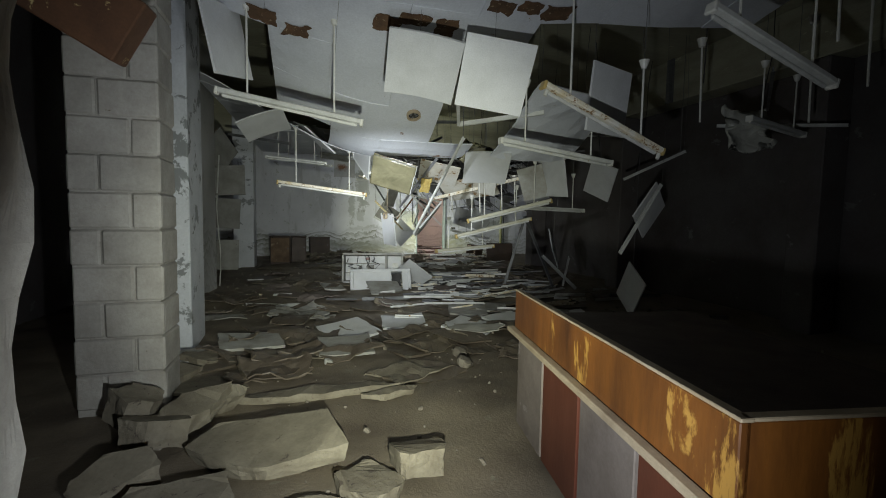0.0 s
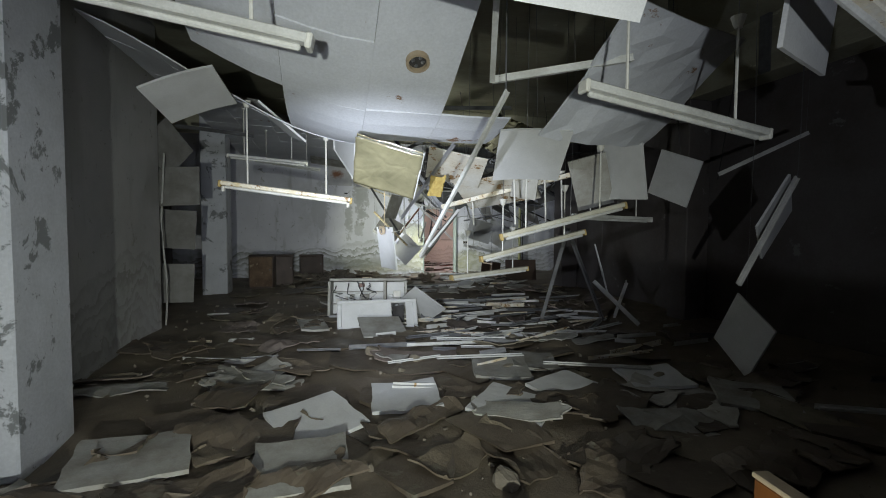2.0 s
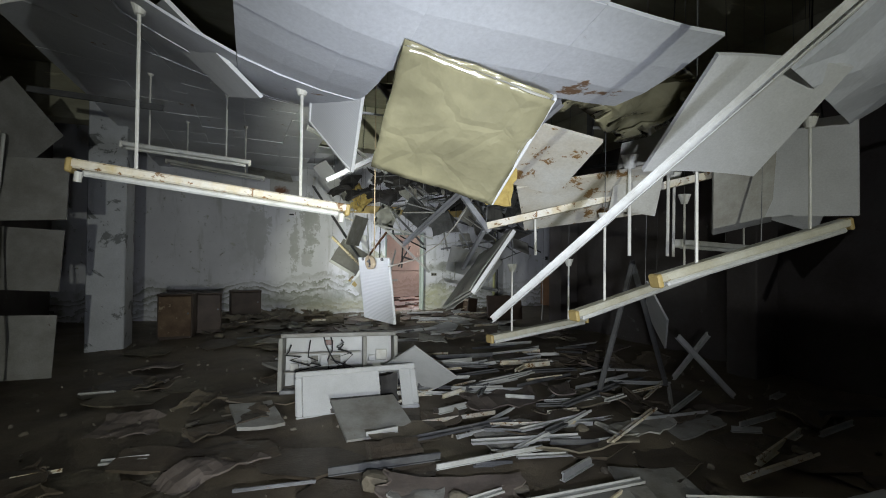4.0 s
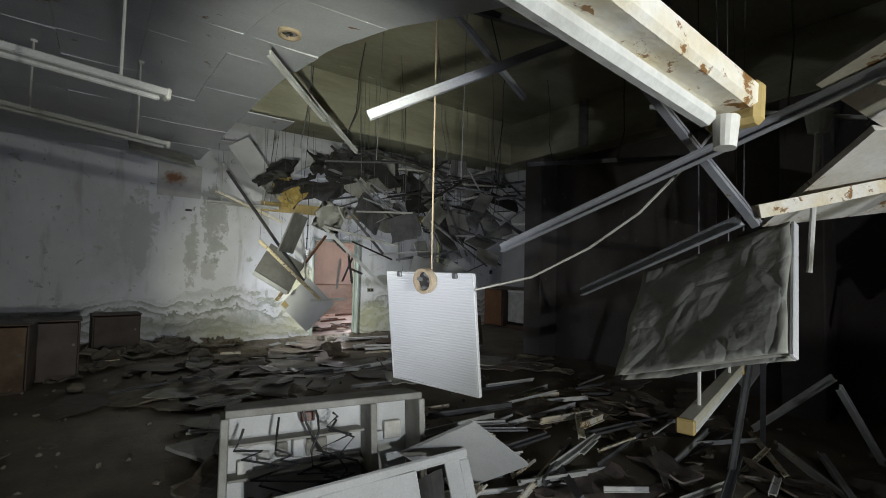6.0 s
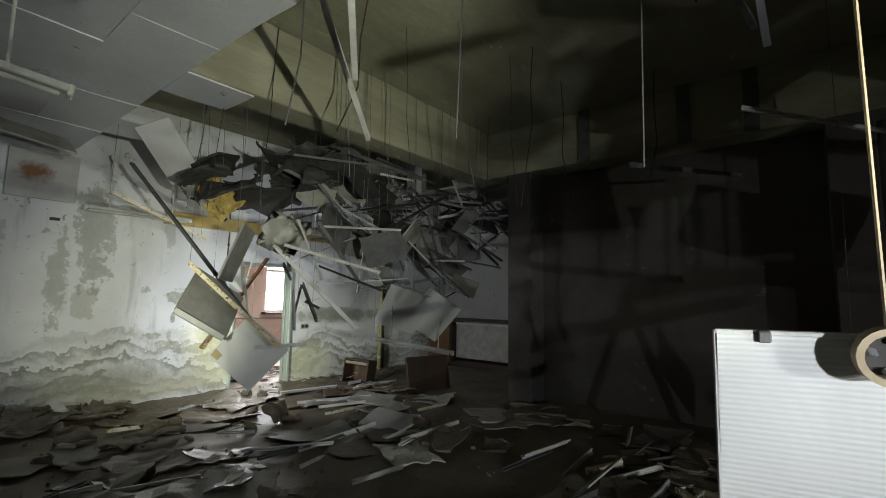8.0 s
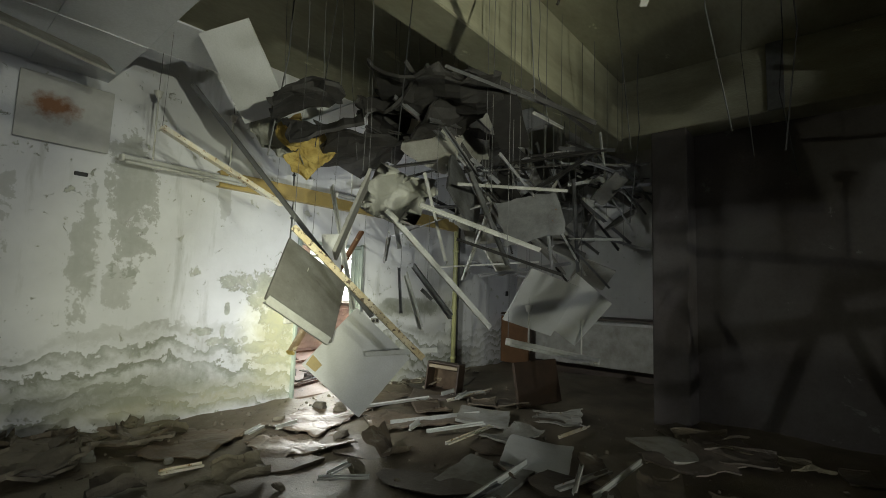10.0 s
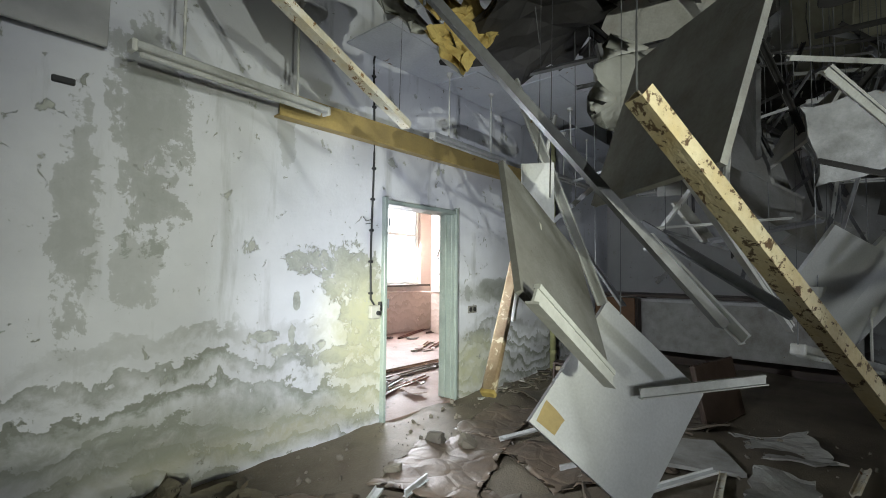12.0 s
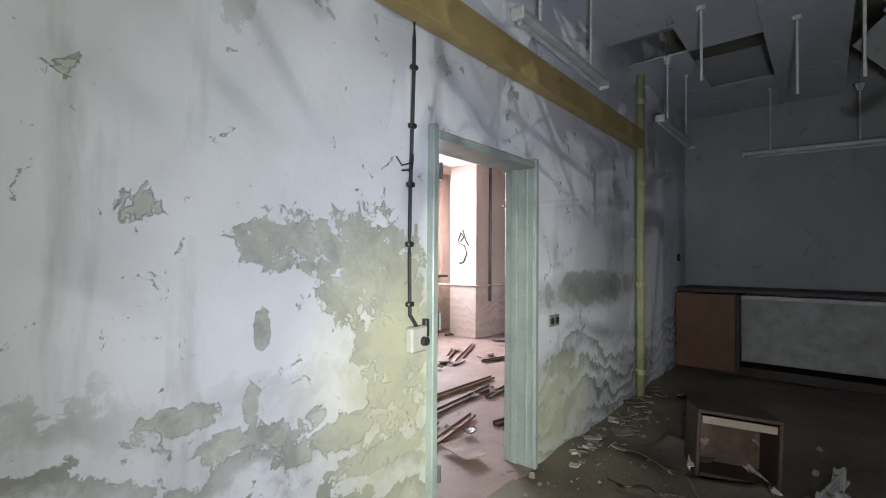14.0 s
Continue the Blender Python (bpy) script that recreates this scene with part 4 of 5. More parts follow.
# ---- alcove at the far right ----
def alcove_counter():
    ob = tagged(new("wall_counter"), "built-in counter with brown cupboard and white recess", "counter")
    part("worktop", box_bm(0.75, 3.85, 0.05, 0.006), M_WOOD_DARK, ob, at=pose(9.27, 15.06, 1.07))
    part("cupboard_front", box_bm(0.03, 0.7, 1.0, 0.006), worn("brown_laminate", (0.23, 0.11, 0.045), (0.14, 0.07, 0.03), 0.5, 0, 2.5, 0.5, None, 0.6, 9, 0.1, 50), ob, at=pose(8.98, 16.67, 0.52))
    part("back_panel", box_bm(0.03, 2.9, 0.82, 0.004), M_TILE_DIRTY, ob, at=pose(9.2, 14.85, 0.55))
    part("edge_strip", box_bm(0.03, 2.9, 0.05, 0.004), M_TRACK, ob, at=pose(9.17, 14.85, 0.985))
    part("plinth", box_bm(0.5, 3.7, 0.12, 0.004), M_WOOD_DARK, ob, at=pose(9.35, 15.1, 0.02))
    part("divider", box_bm(0.5, 0.04, 1.0, 0.004), M_WOOD_DARK, ob, at=pose(9.25, 16.3, 0.52))


alcove_counter()


def crate(at, label, back=None):
    ob = new("wooden_crate")
    ob.matrix_world = at
    tagged(ob, label, "crate")
    for s in (-1, 1):
        part("side", box_bm(0.025, 0.36, 0.42, 0.004), M_WOOD_DARK, ob, at=pose(s * 0.24, 0, 0.21))
    part("top", box_bm(0.505, 0.36, 0.025, 0.004), M_WOOD_DARK, ob, at=pose(0, 0, 0.432))
    part("bottom", box_bm(0.455, 0.36, 0.025, 0.004), M_WOOD_DARK, ob, at=pose(0, 0, 0.02))
    part("back", box_bm(0.455, 0.02, 0.385, 0.003), back or M_WOOD_DARK, ob, at=pose(0, 0.165, 0.225))
    part("rim", box_bm(0.44, 0.02, 0.05, 0.003), M_WOOD_EDGE, ob, at=pose(0, -0.165, 0.38))


crate(pose(5.75, 15.95, -0.02, -6, 4, -68), "small open dark wooden crate on the dirty floor", M_CRATE_BACK)


def low_cabinet(at, w, d, h, body, door, label):
    """A low wooden cabinet: carcass boards, a framed door, a plinth and a knob."""
    ob = new("low_cabinet")
    ob.matrix_world = at
    tagged(ob, label, "cabinet")
    for s in (-1, 1):
        part("side", box_bm(0.022, d, h - 0.07, 0.004), body, ob, at=pose(s * (w / 2 - 0.011), 0, h / 2 + 0.035))
    part("top", box_bm(w + 0.03, d + 0.03, 0.025, 0.006), body, ob, at=pose(0, 0, h + 0.0125))
    part("back", box_bm(w - 0.044, 0.012, h - 0.07, 0.002), body, ob, at=pose(0, d / 2 - 0.006, h / 2 + 0.035))
    part("plinth", box_bm(w - 0.04, d - 0.05, 0.07, 0.003), M_WOOD_DARK, ob, at=pose(0, 0.02, 0.035))
    front = part("door", box_bm(w - 0.05, 0.02, h - 0.09, 0.004), door, ob, at=pose(0, -d / 2 - 0.012, h / 2 + 0.03))
    part("knob", cone_bm(0.014, 0.018, 0.03, 10, pose(w * 0.38, -0.025, 0.05, 90)), M_STEEL, front)


low_cabinet(pose(-0.86, 14.29, -0.02, 0, 0, -4), 0.56, 0.45, 0.8, M_WOOD_DARK, M_CRATE_BACK, "low dark brown wooden cabinet standing on the dirty floor")
low_cabinet(pose(-0.45, 14.98, -0.02, 0, 0, 3), 0.56, 0.45, 0.76, M_WOOD_DARK, M_WOOD_DARK, "low dark wooden cabinet beside another cabinet")
low_cabinet(pose(0.26, 16.75, -0.02, 0, 0, 6), 0.67, 0.4, 0.65, M_WOOD_DARK, M_WOOD_DARK, "small dark cabinet against the damp wall")
tagged(part("plank", box_bm(0.55, 0.14, 0.05, 0.006), M_WOOD_GREY, at=pose(5.35, 15.55, 0.02, 4, 3, -20)), "short grey plank beside the crate", "plank")
tagged(part("cabinet_board", box_bm(0.9, 0.05, 0.6, 0.01), M_WOOD_DARK, at=pose(6.2, 14.6, 0.27, -12, 0, -12)), "dark red-brown cabinet board leaning in the corner", "board")


# ---- broken equipment on the floor ----
def rack_unit():
    """A toppled steel-framed unit with white inner plates, trays and loose cables."""
    ob = new("equipment_rack")
    ob.matrix_world = pose(1.28, 9.95, 0.0, -8, 0, -11)
    tagged(ob, "toppled steel equipment rack with white plates and loose cables", "equipment")
    w, h, d = 1.26, 0.62, 0.34
    for z in (0.02, h):
        part("rail", box_bm(w, d, 0.045, 0.006), M_STEEL if z < 0.1 else M_TILE_DIRTY, ob, at=pose(0, 0, z))
    for x in (-w / 2, 0.28, w / 2):
        part("post", box_bm(0.045, d * 0.96, h - 0.05, 0.006), M_TILE_DIRTY, ob, at=pose(x, 0, h / 2))
    part("back_plate", box_bm(w - 0.06, 0.012, h - 0.06, 0.003), M_TILE, ob, "white inner plate", at=pose(0, 0.1, h / 2))
    rnd = random.Random(8)
    for k in range(9):
        x = -0.5 + 0.11 * k + (0.1 if k > 6 else 0)
        part("module", box_bm(rnd.uniform(0.07, 0.16), 0.05, rnd.uniform(0.05, 0.13), 0.006), rnd.choice((M_TILE, M_WHITE, M_STEEL, M_TILE_DIRTY)), ob,
             at=pose(x, 0.06, rnd.uniform(0.18, 0.5)))
    part("module", box_bm(0.09, 0.05, 0.06, 0.004), M_WOOD_RED, ob, "red relay box", at=pose(-0.12, 0.05, 0.53))
    for z in (0.22, 0.42):
        part("shelf", box_bm(0.84, 0.18, 0.015, 0.003), M_TILE_DIRTY, ob, at=pose(-0.18, 0.02, z))
    for k in range(6):
        a = rnd.uniform(-0.55, 0.5)
        part("cable", tube_bm([(a + 0.5 * t * rnd.uniform(-0.6, 0.9), -0.1 - 0.05 * math.sin(3 * t), 0.56 - 0.5 * t + 0.05 * math.sin(7 * t + k)) for t in [i / 8 for i in range(9)]], 0.008), M_BLACK, ob)


rack_unit()


def lid_panel():
    """A pressed white metal cover with rounded corners and an opening, its shade a dark sheet."""
    ob = new("metal_cover")
    ob.matrix_world = pose(1.36, 9.30, 0.15, 66, 0, -1)
    tagged(ob, "dented white metal cover with a rectangular cut-out", "cover")
    part("rim", box_bm(1.24, 0.06, 0.05, 0.012), M_TILE, ob, at=pose(0, 0.21, 0))
    part("rim", box_bm(1.24, 0.06, 0.05, 0.012), M_TILE, ob, at=pose(0, -0.21, 0))
    part("rim", box_bm(0.07, 0.36, 0.05, 0.012), M_TILE, ob, at=pose(-0.585, 0, 0))
    part("rim", box_bm(0.07, 0.36, 0.05, 0.012), M_TILE, ob, at=pose(0.585, 0, 0))
    part("face", sheet_bm(0.76, 0.37, 0.012, 8, 6, 0.02, 0.01), M_TILE, ob, at=pose(-0.17, 0, 0.014))
    part("face", box_bm(0.12, 0.37, 0.012, 0.002), M_TILE, ob, at=pose(0.5, 0, 0))
    part("insert", sheet_bm(0.22, 0.3, 0.006, 6, 6, 0.02, 0.02, 0.3, 3), M_DARK, ob, "ragged dark sheet standing for the shade in the opening", at=pose(0.31, 0, -0.03))


lid_panel()


def axes_pose(c, ux, uy):
    x = Vector(ux).normalized()
    z = x.cross(Vector(uy)).normalized()
    y = z.cross(x)
    m = Matrix((x, y, z)).transposed().to_4x4()
    return Matrix.Translation(c) @ m


panel(axes_pose((2.08, 9.5, 0.24), (0.52, -0.02, -0.39), (0.23, -0.52, 0.32)), "white ceiling panel leaning on the metal cover", M_TILE)
panel(pose(1.35, 8.72, 0.09, 14, 2, 4), "grey ceiling panel lying against the metal cover", M_TILE_DIRTY)
# big drooping sheet and more hanging panels over the middle of the hall
panel(axes_pose((3.15, 5.55, 2.66), (1.25, 0.42, 0.06), (-0.15, -0.8, 0.55)), "wide drooping grey-white ceiling sheet", M_CEIL, w=1.5, h=1.2, bend=-0.06, ripple=0.05, seed=5)
panel(pose(3.42, 6.75, 2.02, 120, -14, -30), HUNG, M_TILE_DIRTY, w=0.4)
panel(axes_pose((-0.72, 4.6, 3.02), (0.2, 0.5, 0.1), (0.12, 0.1, -0.6)), HUNG, M_TILE)
panel(axes_pose((2.75, 3.9, 2.62), (0.5, 0.2, 0.0), (0.1, 0.1, -0.5)), HUNG, M_TILE)
ribbed_panel(axes_pose((0.76, 7.42, 2.46), (-0.324, 0.698, 0.638), (0.055, -0.846, 0.53)), "ribbed white plastic panel drooping from the torn ceiling")
panel(axes_pose((4.80, 5.72, 1.62), (0.5, 0.0, 0.67), (0.84, 0.50, -0.35)), HUNG, M_TILE)
panel(pose(2.55, 7.35, 1.95, 155, -8, -35), "rust-stained white ceiling panel hanging at an angle", M_TILE_RUST, w=0.9)
panel(pose(2.75, 7.0, 2.15, 100, 10, -40), HUNG, M_TILE_DIRTY, w=0.3)
# dark panels in the side opening
for at in (pose(-1.75, 10.18, 2.71, 98, 40, 58), pose(-1.62, 10.1, 2.12, 75, -3, 0), pose(-1.77, 10.49, 1.46, 88, 3, -3), pose(-1.8, 10.4, 0.6, 85, 2, 4)):
    panel(at, "dirty grey ceiling panel stacked in the side opening", M_GREY_BOARD, w=0.66, h=0.62)
tagged(part("edge_trim", tube_bm([(-1.78 + 0.03 * math.sin(z * 3), 10.03, z) for z in [0.0, 0.3, 0.7, 1.1, 1.6, 2.1, 2.6]], 0.014), M_TRACK), "bent white trim strip along the wall end", "trim")
panel(axes_pose((0.75, 15.9, 3.36), (0.9, 0.1, -0.1), (0.0, 0.35, 0.2)), "dirty grey board hanging under the ceiling edge", M_TILE_DIRTY, w=0.95, h=0.5)
# panels over the doorway pile
panel(pose(2.29, 14.43, 1.49, 61, 32, -6), "grey backed ceiling panel dangling before the doorway", M_GREY_BOARD)
panel(axes_pose((2.36, 14.05, 2.03), (0.19, -0.12, 0.61), (0.62, 0.78, 0.0)), "grey ceiling panel with a white edge hanging upright", M_TILE_DIRTY)
panel(axes_pose((1.95, 15.0, 3.25), (0.35, 0.1, -0.4), (0.25, -0.35, 0.1)), HUNG, M_TILE, w=0.75, h=0.42)
panel(axes_pose((2.68, 14.71, 1.8), (0.1, 0.05, -0.5), (0.3, -0.3, 0.05)), HUNG, M_TILE, w=0.36, h=0.15)
panel(pose(6.5, 13.75, 2.86, 73, 51, -54), HUNG, M_TILE)
panel(pose(7.1, 13.75, 3.1, 120, -23, -60), HUNG, M_TILE)
dangling = panel(pose(2.73, 14.35, 0.92, 78, 42, -39), "white ceiling panel with an ochre stain dangling by one corner", M_TILE)
for s in (-1, 1):
    part("stain", sheet_bm(0.13, 0.10, 0.001, 6, 6, 0, 0, 0.45, 9), M_YELLOW, dangling, "ochre stain", at=pose(-0.235, -0.25, s * 0.0125))


# ---- tracks, rods, wires ----
def track_bm(length):
    """A T-shaped ceiling track, one extruded piece."""
    prof = ((-0.015, -0.021), (0.015, -0.021), (0.015, -0.016), (0.003, -0.015), (0.003, 0.012), (0.007, 0.012), (0.007, 0.022),
            (-0.007, 0.022), (-0.007, 0.012), (-0.003, 0.012), (-0.003, -0.015), (-0.015, -0.016))
    bm = bmesh.new()
    ends = [[bm.verts.new((x, y, z)) for y, z in prof] for x in (-length / 2, length / 2)]
    n = len(prof)
    for k in range(n):
        bm.faces.new((ends[0][k], ends[1][k], ends[1][(k + 1) % n], ends[0][(k + 1) % n]))
    bm.faces.new(ends[0])
    bm.faces.new(ends[1][::-1])
    bmesh.ops.recalc_face_normals(bm, faces=bm.faces[:])
    return bm


def channel(p0, p1, material, label, w=0.07, h=0.045):
    """A broad sheet-steel channel with folded lips, as one extruded piece."""
    m, length = between(p0, p1)
    prof = ((-w / 2, 0), (w / 2, 0), (w / 2, h), (w / 2 - 0.015, h), (w / 2 - 0.015, h - 0.006), (w / 2 - 0.006, h - 0.006), (w / 2 - 0.006, 0.006),
            (-w / 2 + 0.006, 0.006), (-w / 2 + 0.006, h - 0.006), (-w / 2 + 0.015, h - 0.006), (-w / 2 + 0.015, h), (-w / 2, h))
    bm = bmesh.new()
    ends = [[bm.verts.new((x, y, z)) for y, z in prof] for x in (-length / 2, length / 2)]
    n = len(prof)
    for k in range(n):
        bm.faces.new((ends[0][k], ends[1][k], ends[1][(k + 1) % n], ends[0][(k + 1) % n]))
    bm.faces.new(ends[0])
    bm.faces.new(ends[1][::-1])
    bmesh.ops.recalc_face_normals(bm, faces=bm.faces[:])
    return tagged(part("steel_channel", bm, material, at=m), label, "channel", "steel channels")


def track(p0, p1, material=None, roll=0.0, label="white steel ceiling track hanging loose", size=1.0):
    m, length = between(p0, p1, roll)
    ob = part("ceiling_track", track_bm(length / size), material or M_TRACK, at=m @ Matrix.Diagonal((size, size, size, 1)))
    return tagged(ob, label, "track", "fallen ceiling tracks")


for p0, p1, mat, roll, size in (
    ((1.47, 6.75, 1.21), (1.62, 4.9, 2.36), M_TRACK, 20, 0.8), ((1.62, 8.7, 1.64), (1.78, 6.6, 2.34), M_TRACK_GREY, 0, 1.0),
    ((0.94, 8.85, 2.2), (2.3, 8.2, 2.92), M_TRACK_GREY, 0, 1.0), ((2.2, 8.65, 1.42), (1.95, 7.75, 1.74), M_TRACK_GREY, 0, 1.0),
    ((2.37, 9.27, 2.75), (1.45, 9.3, 3.35), M_TRACK_GREY, 0, 1.0), ((1.97, 7.7, 1.72), (1.3, 8.3, 2.9), M_TRACK_GREY, 30, 1.0),
    ((1.47, 4.7, 2.95), (1.75, 5.5, 2.62), M_TRACK, 0, 1.3),
    ((1.75, 5.5, 2.62), (2.75, 5.2, 2.78), M_TRACK, 0, 1.3), ((5.88, 6.23, 2.61), (4.96, 6.55, 2.14), M_TRACK, 0, 1.0),
    ((4.84, 5.55, 2.0), (4.2, 5.56, 1.0), M_TRACK, 0, 1.2), ((4.1, 8.4, 1.5), (4.95, 8.7, 0.02), M_STEEL, 0, 1.4),
    ((4.1, 8.4, 1.5), (3.7, 8.5, 0.0), M_STEEL, 0, 1.2), ((5.0, 8.2, 0.7), (5.3, 8.9, 0.02), M_TRACK, 0, 1.4),
    ((4.3, 8.0, 0.75), (5.0, 7.9, 0.1), M_TRACK, 0, 1.3),
    ((2.93, 14.3, 2.2), (3.9, 13.85, 1.18), M_TRACK, 0, 1.2),
    ((2.78, 14.9, 2.46), (2.72, 14.42, 1.34), M_TRACK, 0, 1.0), ((3.18, 14.61, 2.72), (3.3, 14.5, 1.9), M_STEEL, 0, 1.0),
    ((3.3, 14.4, 1.66), (3.05, 13.95, 1.2), M_TRACK, 0, 1.3), ((3.5, 14.5, 1.75), (3.25, 13.8, 1.3), M_STEEL, 0, 1.2),
    ((2.75, 14.28, 0.98), (3.2, 13.9, 1.02), M_TRACK, 0, 1.0), ((1.85, 14.26, 1.42), (2.36, 14.25, 1.11), M_TRACK, 0, 1.4),
    ((0.95, 10.5, 3.1), (1.75, 11.4, 3.0), M_TRACK, 0, 1.2),
    ((1.3, 11.2, 3.3), (2.4, 12.0, 2.9), M_TRACK, 0, 1.2), ((1.5, 9.6, 3.4), (3.6, 9.4, 3.5), M_STEEL, 0, 1.4),
    ((4.6, 9.6, 3.3), (6.3, 8.2, 3.2), M_TRACK, 0, 1.0), ((3.4, 10.2, 2.6), (6.3, 9.8, 3.1), M_STEEL, 0, 1.0),
    ((5.2, 5.0, 2.75), (6.4, 4.2, 2.7), M_TRACK, 0, 1.0), ((4.4, 3.6, 3.0), (6.3, 5.2, 3.1), M_STEEL, 0, 1.2),
    ((-1.55, 9.9, 3.0), (-0.4, 9.3, 2.8), M_STEEL, 0, 1.2),
):
    track(p0, p1, mat, roll, size=size)


channel((1.97, 7.72, 1.74), (3.3, 6.9, 2.1), M_TRACK_RUST, "white channel with rust stains carrying the film panel", 0.09, 0.05)
channel((1.841, 14.001, 1.876), (2.604, 13.537, 1.034), M_PERFORATED, "perforated cream channel hanging across the doorway", 0.058, 0.042)
channel((1.60, 15.15, 3.05), (2.50, 13.95, 1.3), M_STEEL, "long dull steel channel hanging from the torn ceiling", 0.05, 0.03)
channel((1.49, 15.42, 2.73), (2.66, 15.57, 2.31), M_TRACK_RUST, "rust-streaked channel hanging beside the wall", 0.06, 0.04)


def post_batten():
    ob = tagged(new("hanging_post"), "slanting batten, rusty above and flaking cream below", "post")
    m, length = between((2.37, 14.77, 0.97), (3.3, 15.07, 2.1))
    ob.matrix_world = m
    part("lower_length", box_bm(length * 0.5, 0.06, 0.04, 0.008), M_POST, ob, at=pose(-length * 0.25, 0, 0))
    part("upper_length", box_bm(length * 0.5, 0.056, 0.036, 0.008), M_RUST, ob, at=pose(length * 0.25, 0, 0))
    part("end_cap", box_bm(0.02, 0.064, 0.044, 0.005), M_FOAM, ob, at=pose(-length * 0.5, 0, 0))


post_batten()


def cup_rod(top, bottom, cup_at_top=False):
    ob = tagged(new("suspension_rod"), "white suspension rod with a plastic cup", "rod", "loose suspension rods")
    a, b = Vector(bottom), Vector(top)
    part("rod", tube_bm((a, b), 0.011, 8), M_WHITE, ob)
    end = b if cup_at_top else a
    q = (b - a).to_track_quat('Z', 'Y').to_matrix().to_4x4()
    cup = part("cup", cone_bm(0.034, 0.05, 0.085, 14, Matrix.Translation(end) @ q), M_WHITE, ob, "white plastic cup")
    part("cup_rim", cone_bm(0.054, 0.054, 0.012, 14, Matrix.Translation(end) @ q @ pose(0, 0, 0.04)), M_WHITE, ob)


cup_rod((2.30, 14.55, 1.615), (2.61, 14.80, 1.25), True)
cup_rod((3.0, 14.78, 2.31), (2.91, 14.88, 1.77))
for x, y in ((2.55, 6.9), (2.95, 6.95), (3.3, 7.2), (2.3, 7.6)):
    cup_rod((x, y, 2.15), (x + 0.05, y + 0.05, 1.55), True)
for (x, y), z in (((4.9, 3.1), 2.75), ((5.3, 3.9), 2.6), ((4.2, 4.3), 2.6), ((3.9, 2.7), 2.9), ((6.9, 15.6), 2.9), ((6.4, 15.2), 2.8), ((6.2, 16.2), 2.95)):
    cup_rod((x, y, skin_height(x, y)), (x + 0.03, y, z), True)


def wire(points, radius=0.004, material=None, label="thin wire hanging from the slab", group="hanging wires", name="wire"):
    return tagged(part(name, tube_bm(points, radius, 5), material or M_STEEL), label, "wire", group)


wire([(1.43, 9.03, 1.52), (1.43, 9.04, 3.0), (1.43, 9.05, 4.45)], 0.005, M_WOOD_EDGE, "thin cord holding the ribbed panel")
wire([(1.49, 8.75, 1.43), (1.68, 8.55, 1.5), (1.83, 8.34, 1.64), (1.88, 8.12, 1.79), (1.94, 7.96, 1.97), (1.97, 7.84, 2.12)], 0.006, M_TILE_DIRTY, "white cable drooping from the ribbed panel")
rnd = random.Random(21)
for k in range(26):
    x, y = rnd.uniform(1.8, 6.4), rnd.uniform(9.2, 15.2)
    if k % 5 == 0:
        y = rnd.uniform(3.5, 9.0)
        x = rnd.uniform(3.2, 6.2)
    z1 = rnd.uniform(2.2, 3.3)
    bend = rnd.uniform(-0.25, 0.25)
    wire([(x, y, 4.45), (x + 0.3 * bend, y, 4.0), (x + 0.5 * bend, y + 0.2 * bend, 3.5), (x + bend, y - 0.3 * bend, z1)], rnd.uniform(0.003, 0.008), rnd.choice((M_STEEL, M_DARK, M_BLACK)))
# a wire to each hanging panel and batten that has lost its own hold
for x, y, z in ((0.93, 4.1, 3.0), (1.58, 3.95, 3.0), (3.64, 6.5, 2.4), (5.1, 7.4, 2.45), (4.75, 5.95, 0.8), (5.08, 8.97, 1.2), (4.6, 13.7, 1.7), (2.73, 14.35, 1.3), (2.65, 14.69, 1.93), (1.97, 7.75, 1.7), (6.5, 13.75, 3.1), (4.2, 14.1, 2.5), (2.3, 14.45, 1.75),
                (2.9, 6.3, 1.6), (2.9, 7.1, 1.35), (2.8, 8.2, 0.95), (4.3, 7.5, 1.7), (4.2, 13.84, 1.06), (2.2, 13.75, 2.3), (1.86, 14.0, 1.9), (1.5, 15.42, 2.76), (5.85, 6.24, 2.6), (2.6, 15.57, 2.34), (4.85, 5.55, 2.0), (2.7, 5.21, 2.79), (1.8, 5.48, 2.64)):
    wire([(x, y, z), (x + 0.02, y - 0.01, (z + 4.45) / 2), (x - 0.02, y, 4.45)], 0.003)


# ---- rings of lost downlights ----
def ring_fitting(at, r=0.075):
    ob = new("downlight_ring")
    ob.matrix_world = at
    tagged(ob, "empty round downlight ring with dangling contacts", "light fixture")
    bm = bmesh.new()
    n = 20
    prof = ((r, 0.0), (r * 1.12, -0.012), (r * 1.12, -0.05), (r * 0.86, -0.05), (r * 0.86, 0.0))
    rings = [[bm.verts.new((a * math.cos(k * 2 * math.pi / n), a * math.sin(k * 2 * math.pi / n), b)) for k in range(n)] for a, b in prof]
    for i in range(len(prof)):
        a, b = rings[i], rings[(i + 1) % len(prof)]
        for k in range(n):
            bm.faces.new((a[k], a[(k + 1) % n], b[(k + 1) % n], b[k]))
    bmesh.ops.recalc_face_normals(bm, faces=bm.faces[:])
    part("ring", bm, M_WOOD_EDGE, ob)
    part("socket", cone_bm(r * 0.84, r * 0.84, 0.02, 16, pose(0, 0, -0.012)), M_DARK, ob)
    for k in range(4):
        part("contact", box_bm(0.02, 0.012, 0.03, 0.003), M_STEEL, ob, at=pose(0.035 * math.cos(k * 1.7), 0.035 * math.sin(k * 1.7), -0.03, 20 * k, 30, 40 * k))


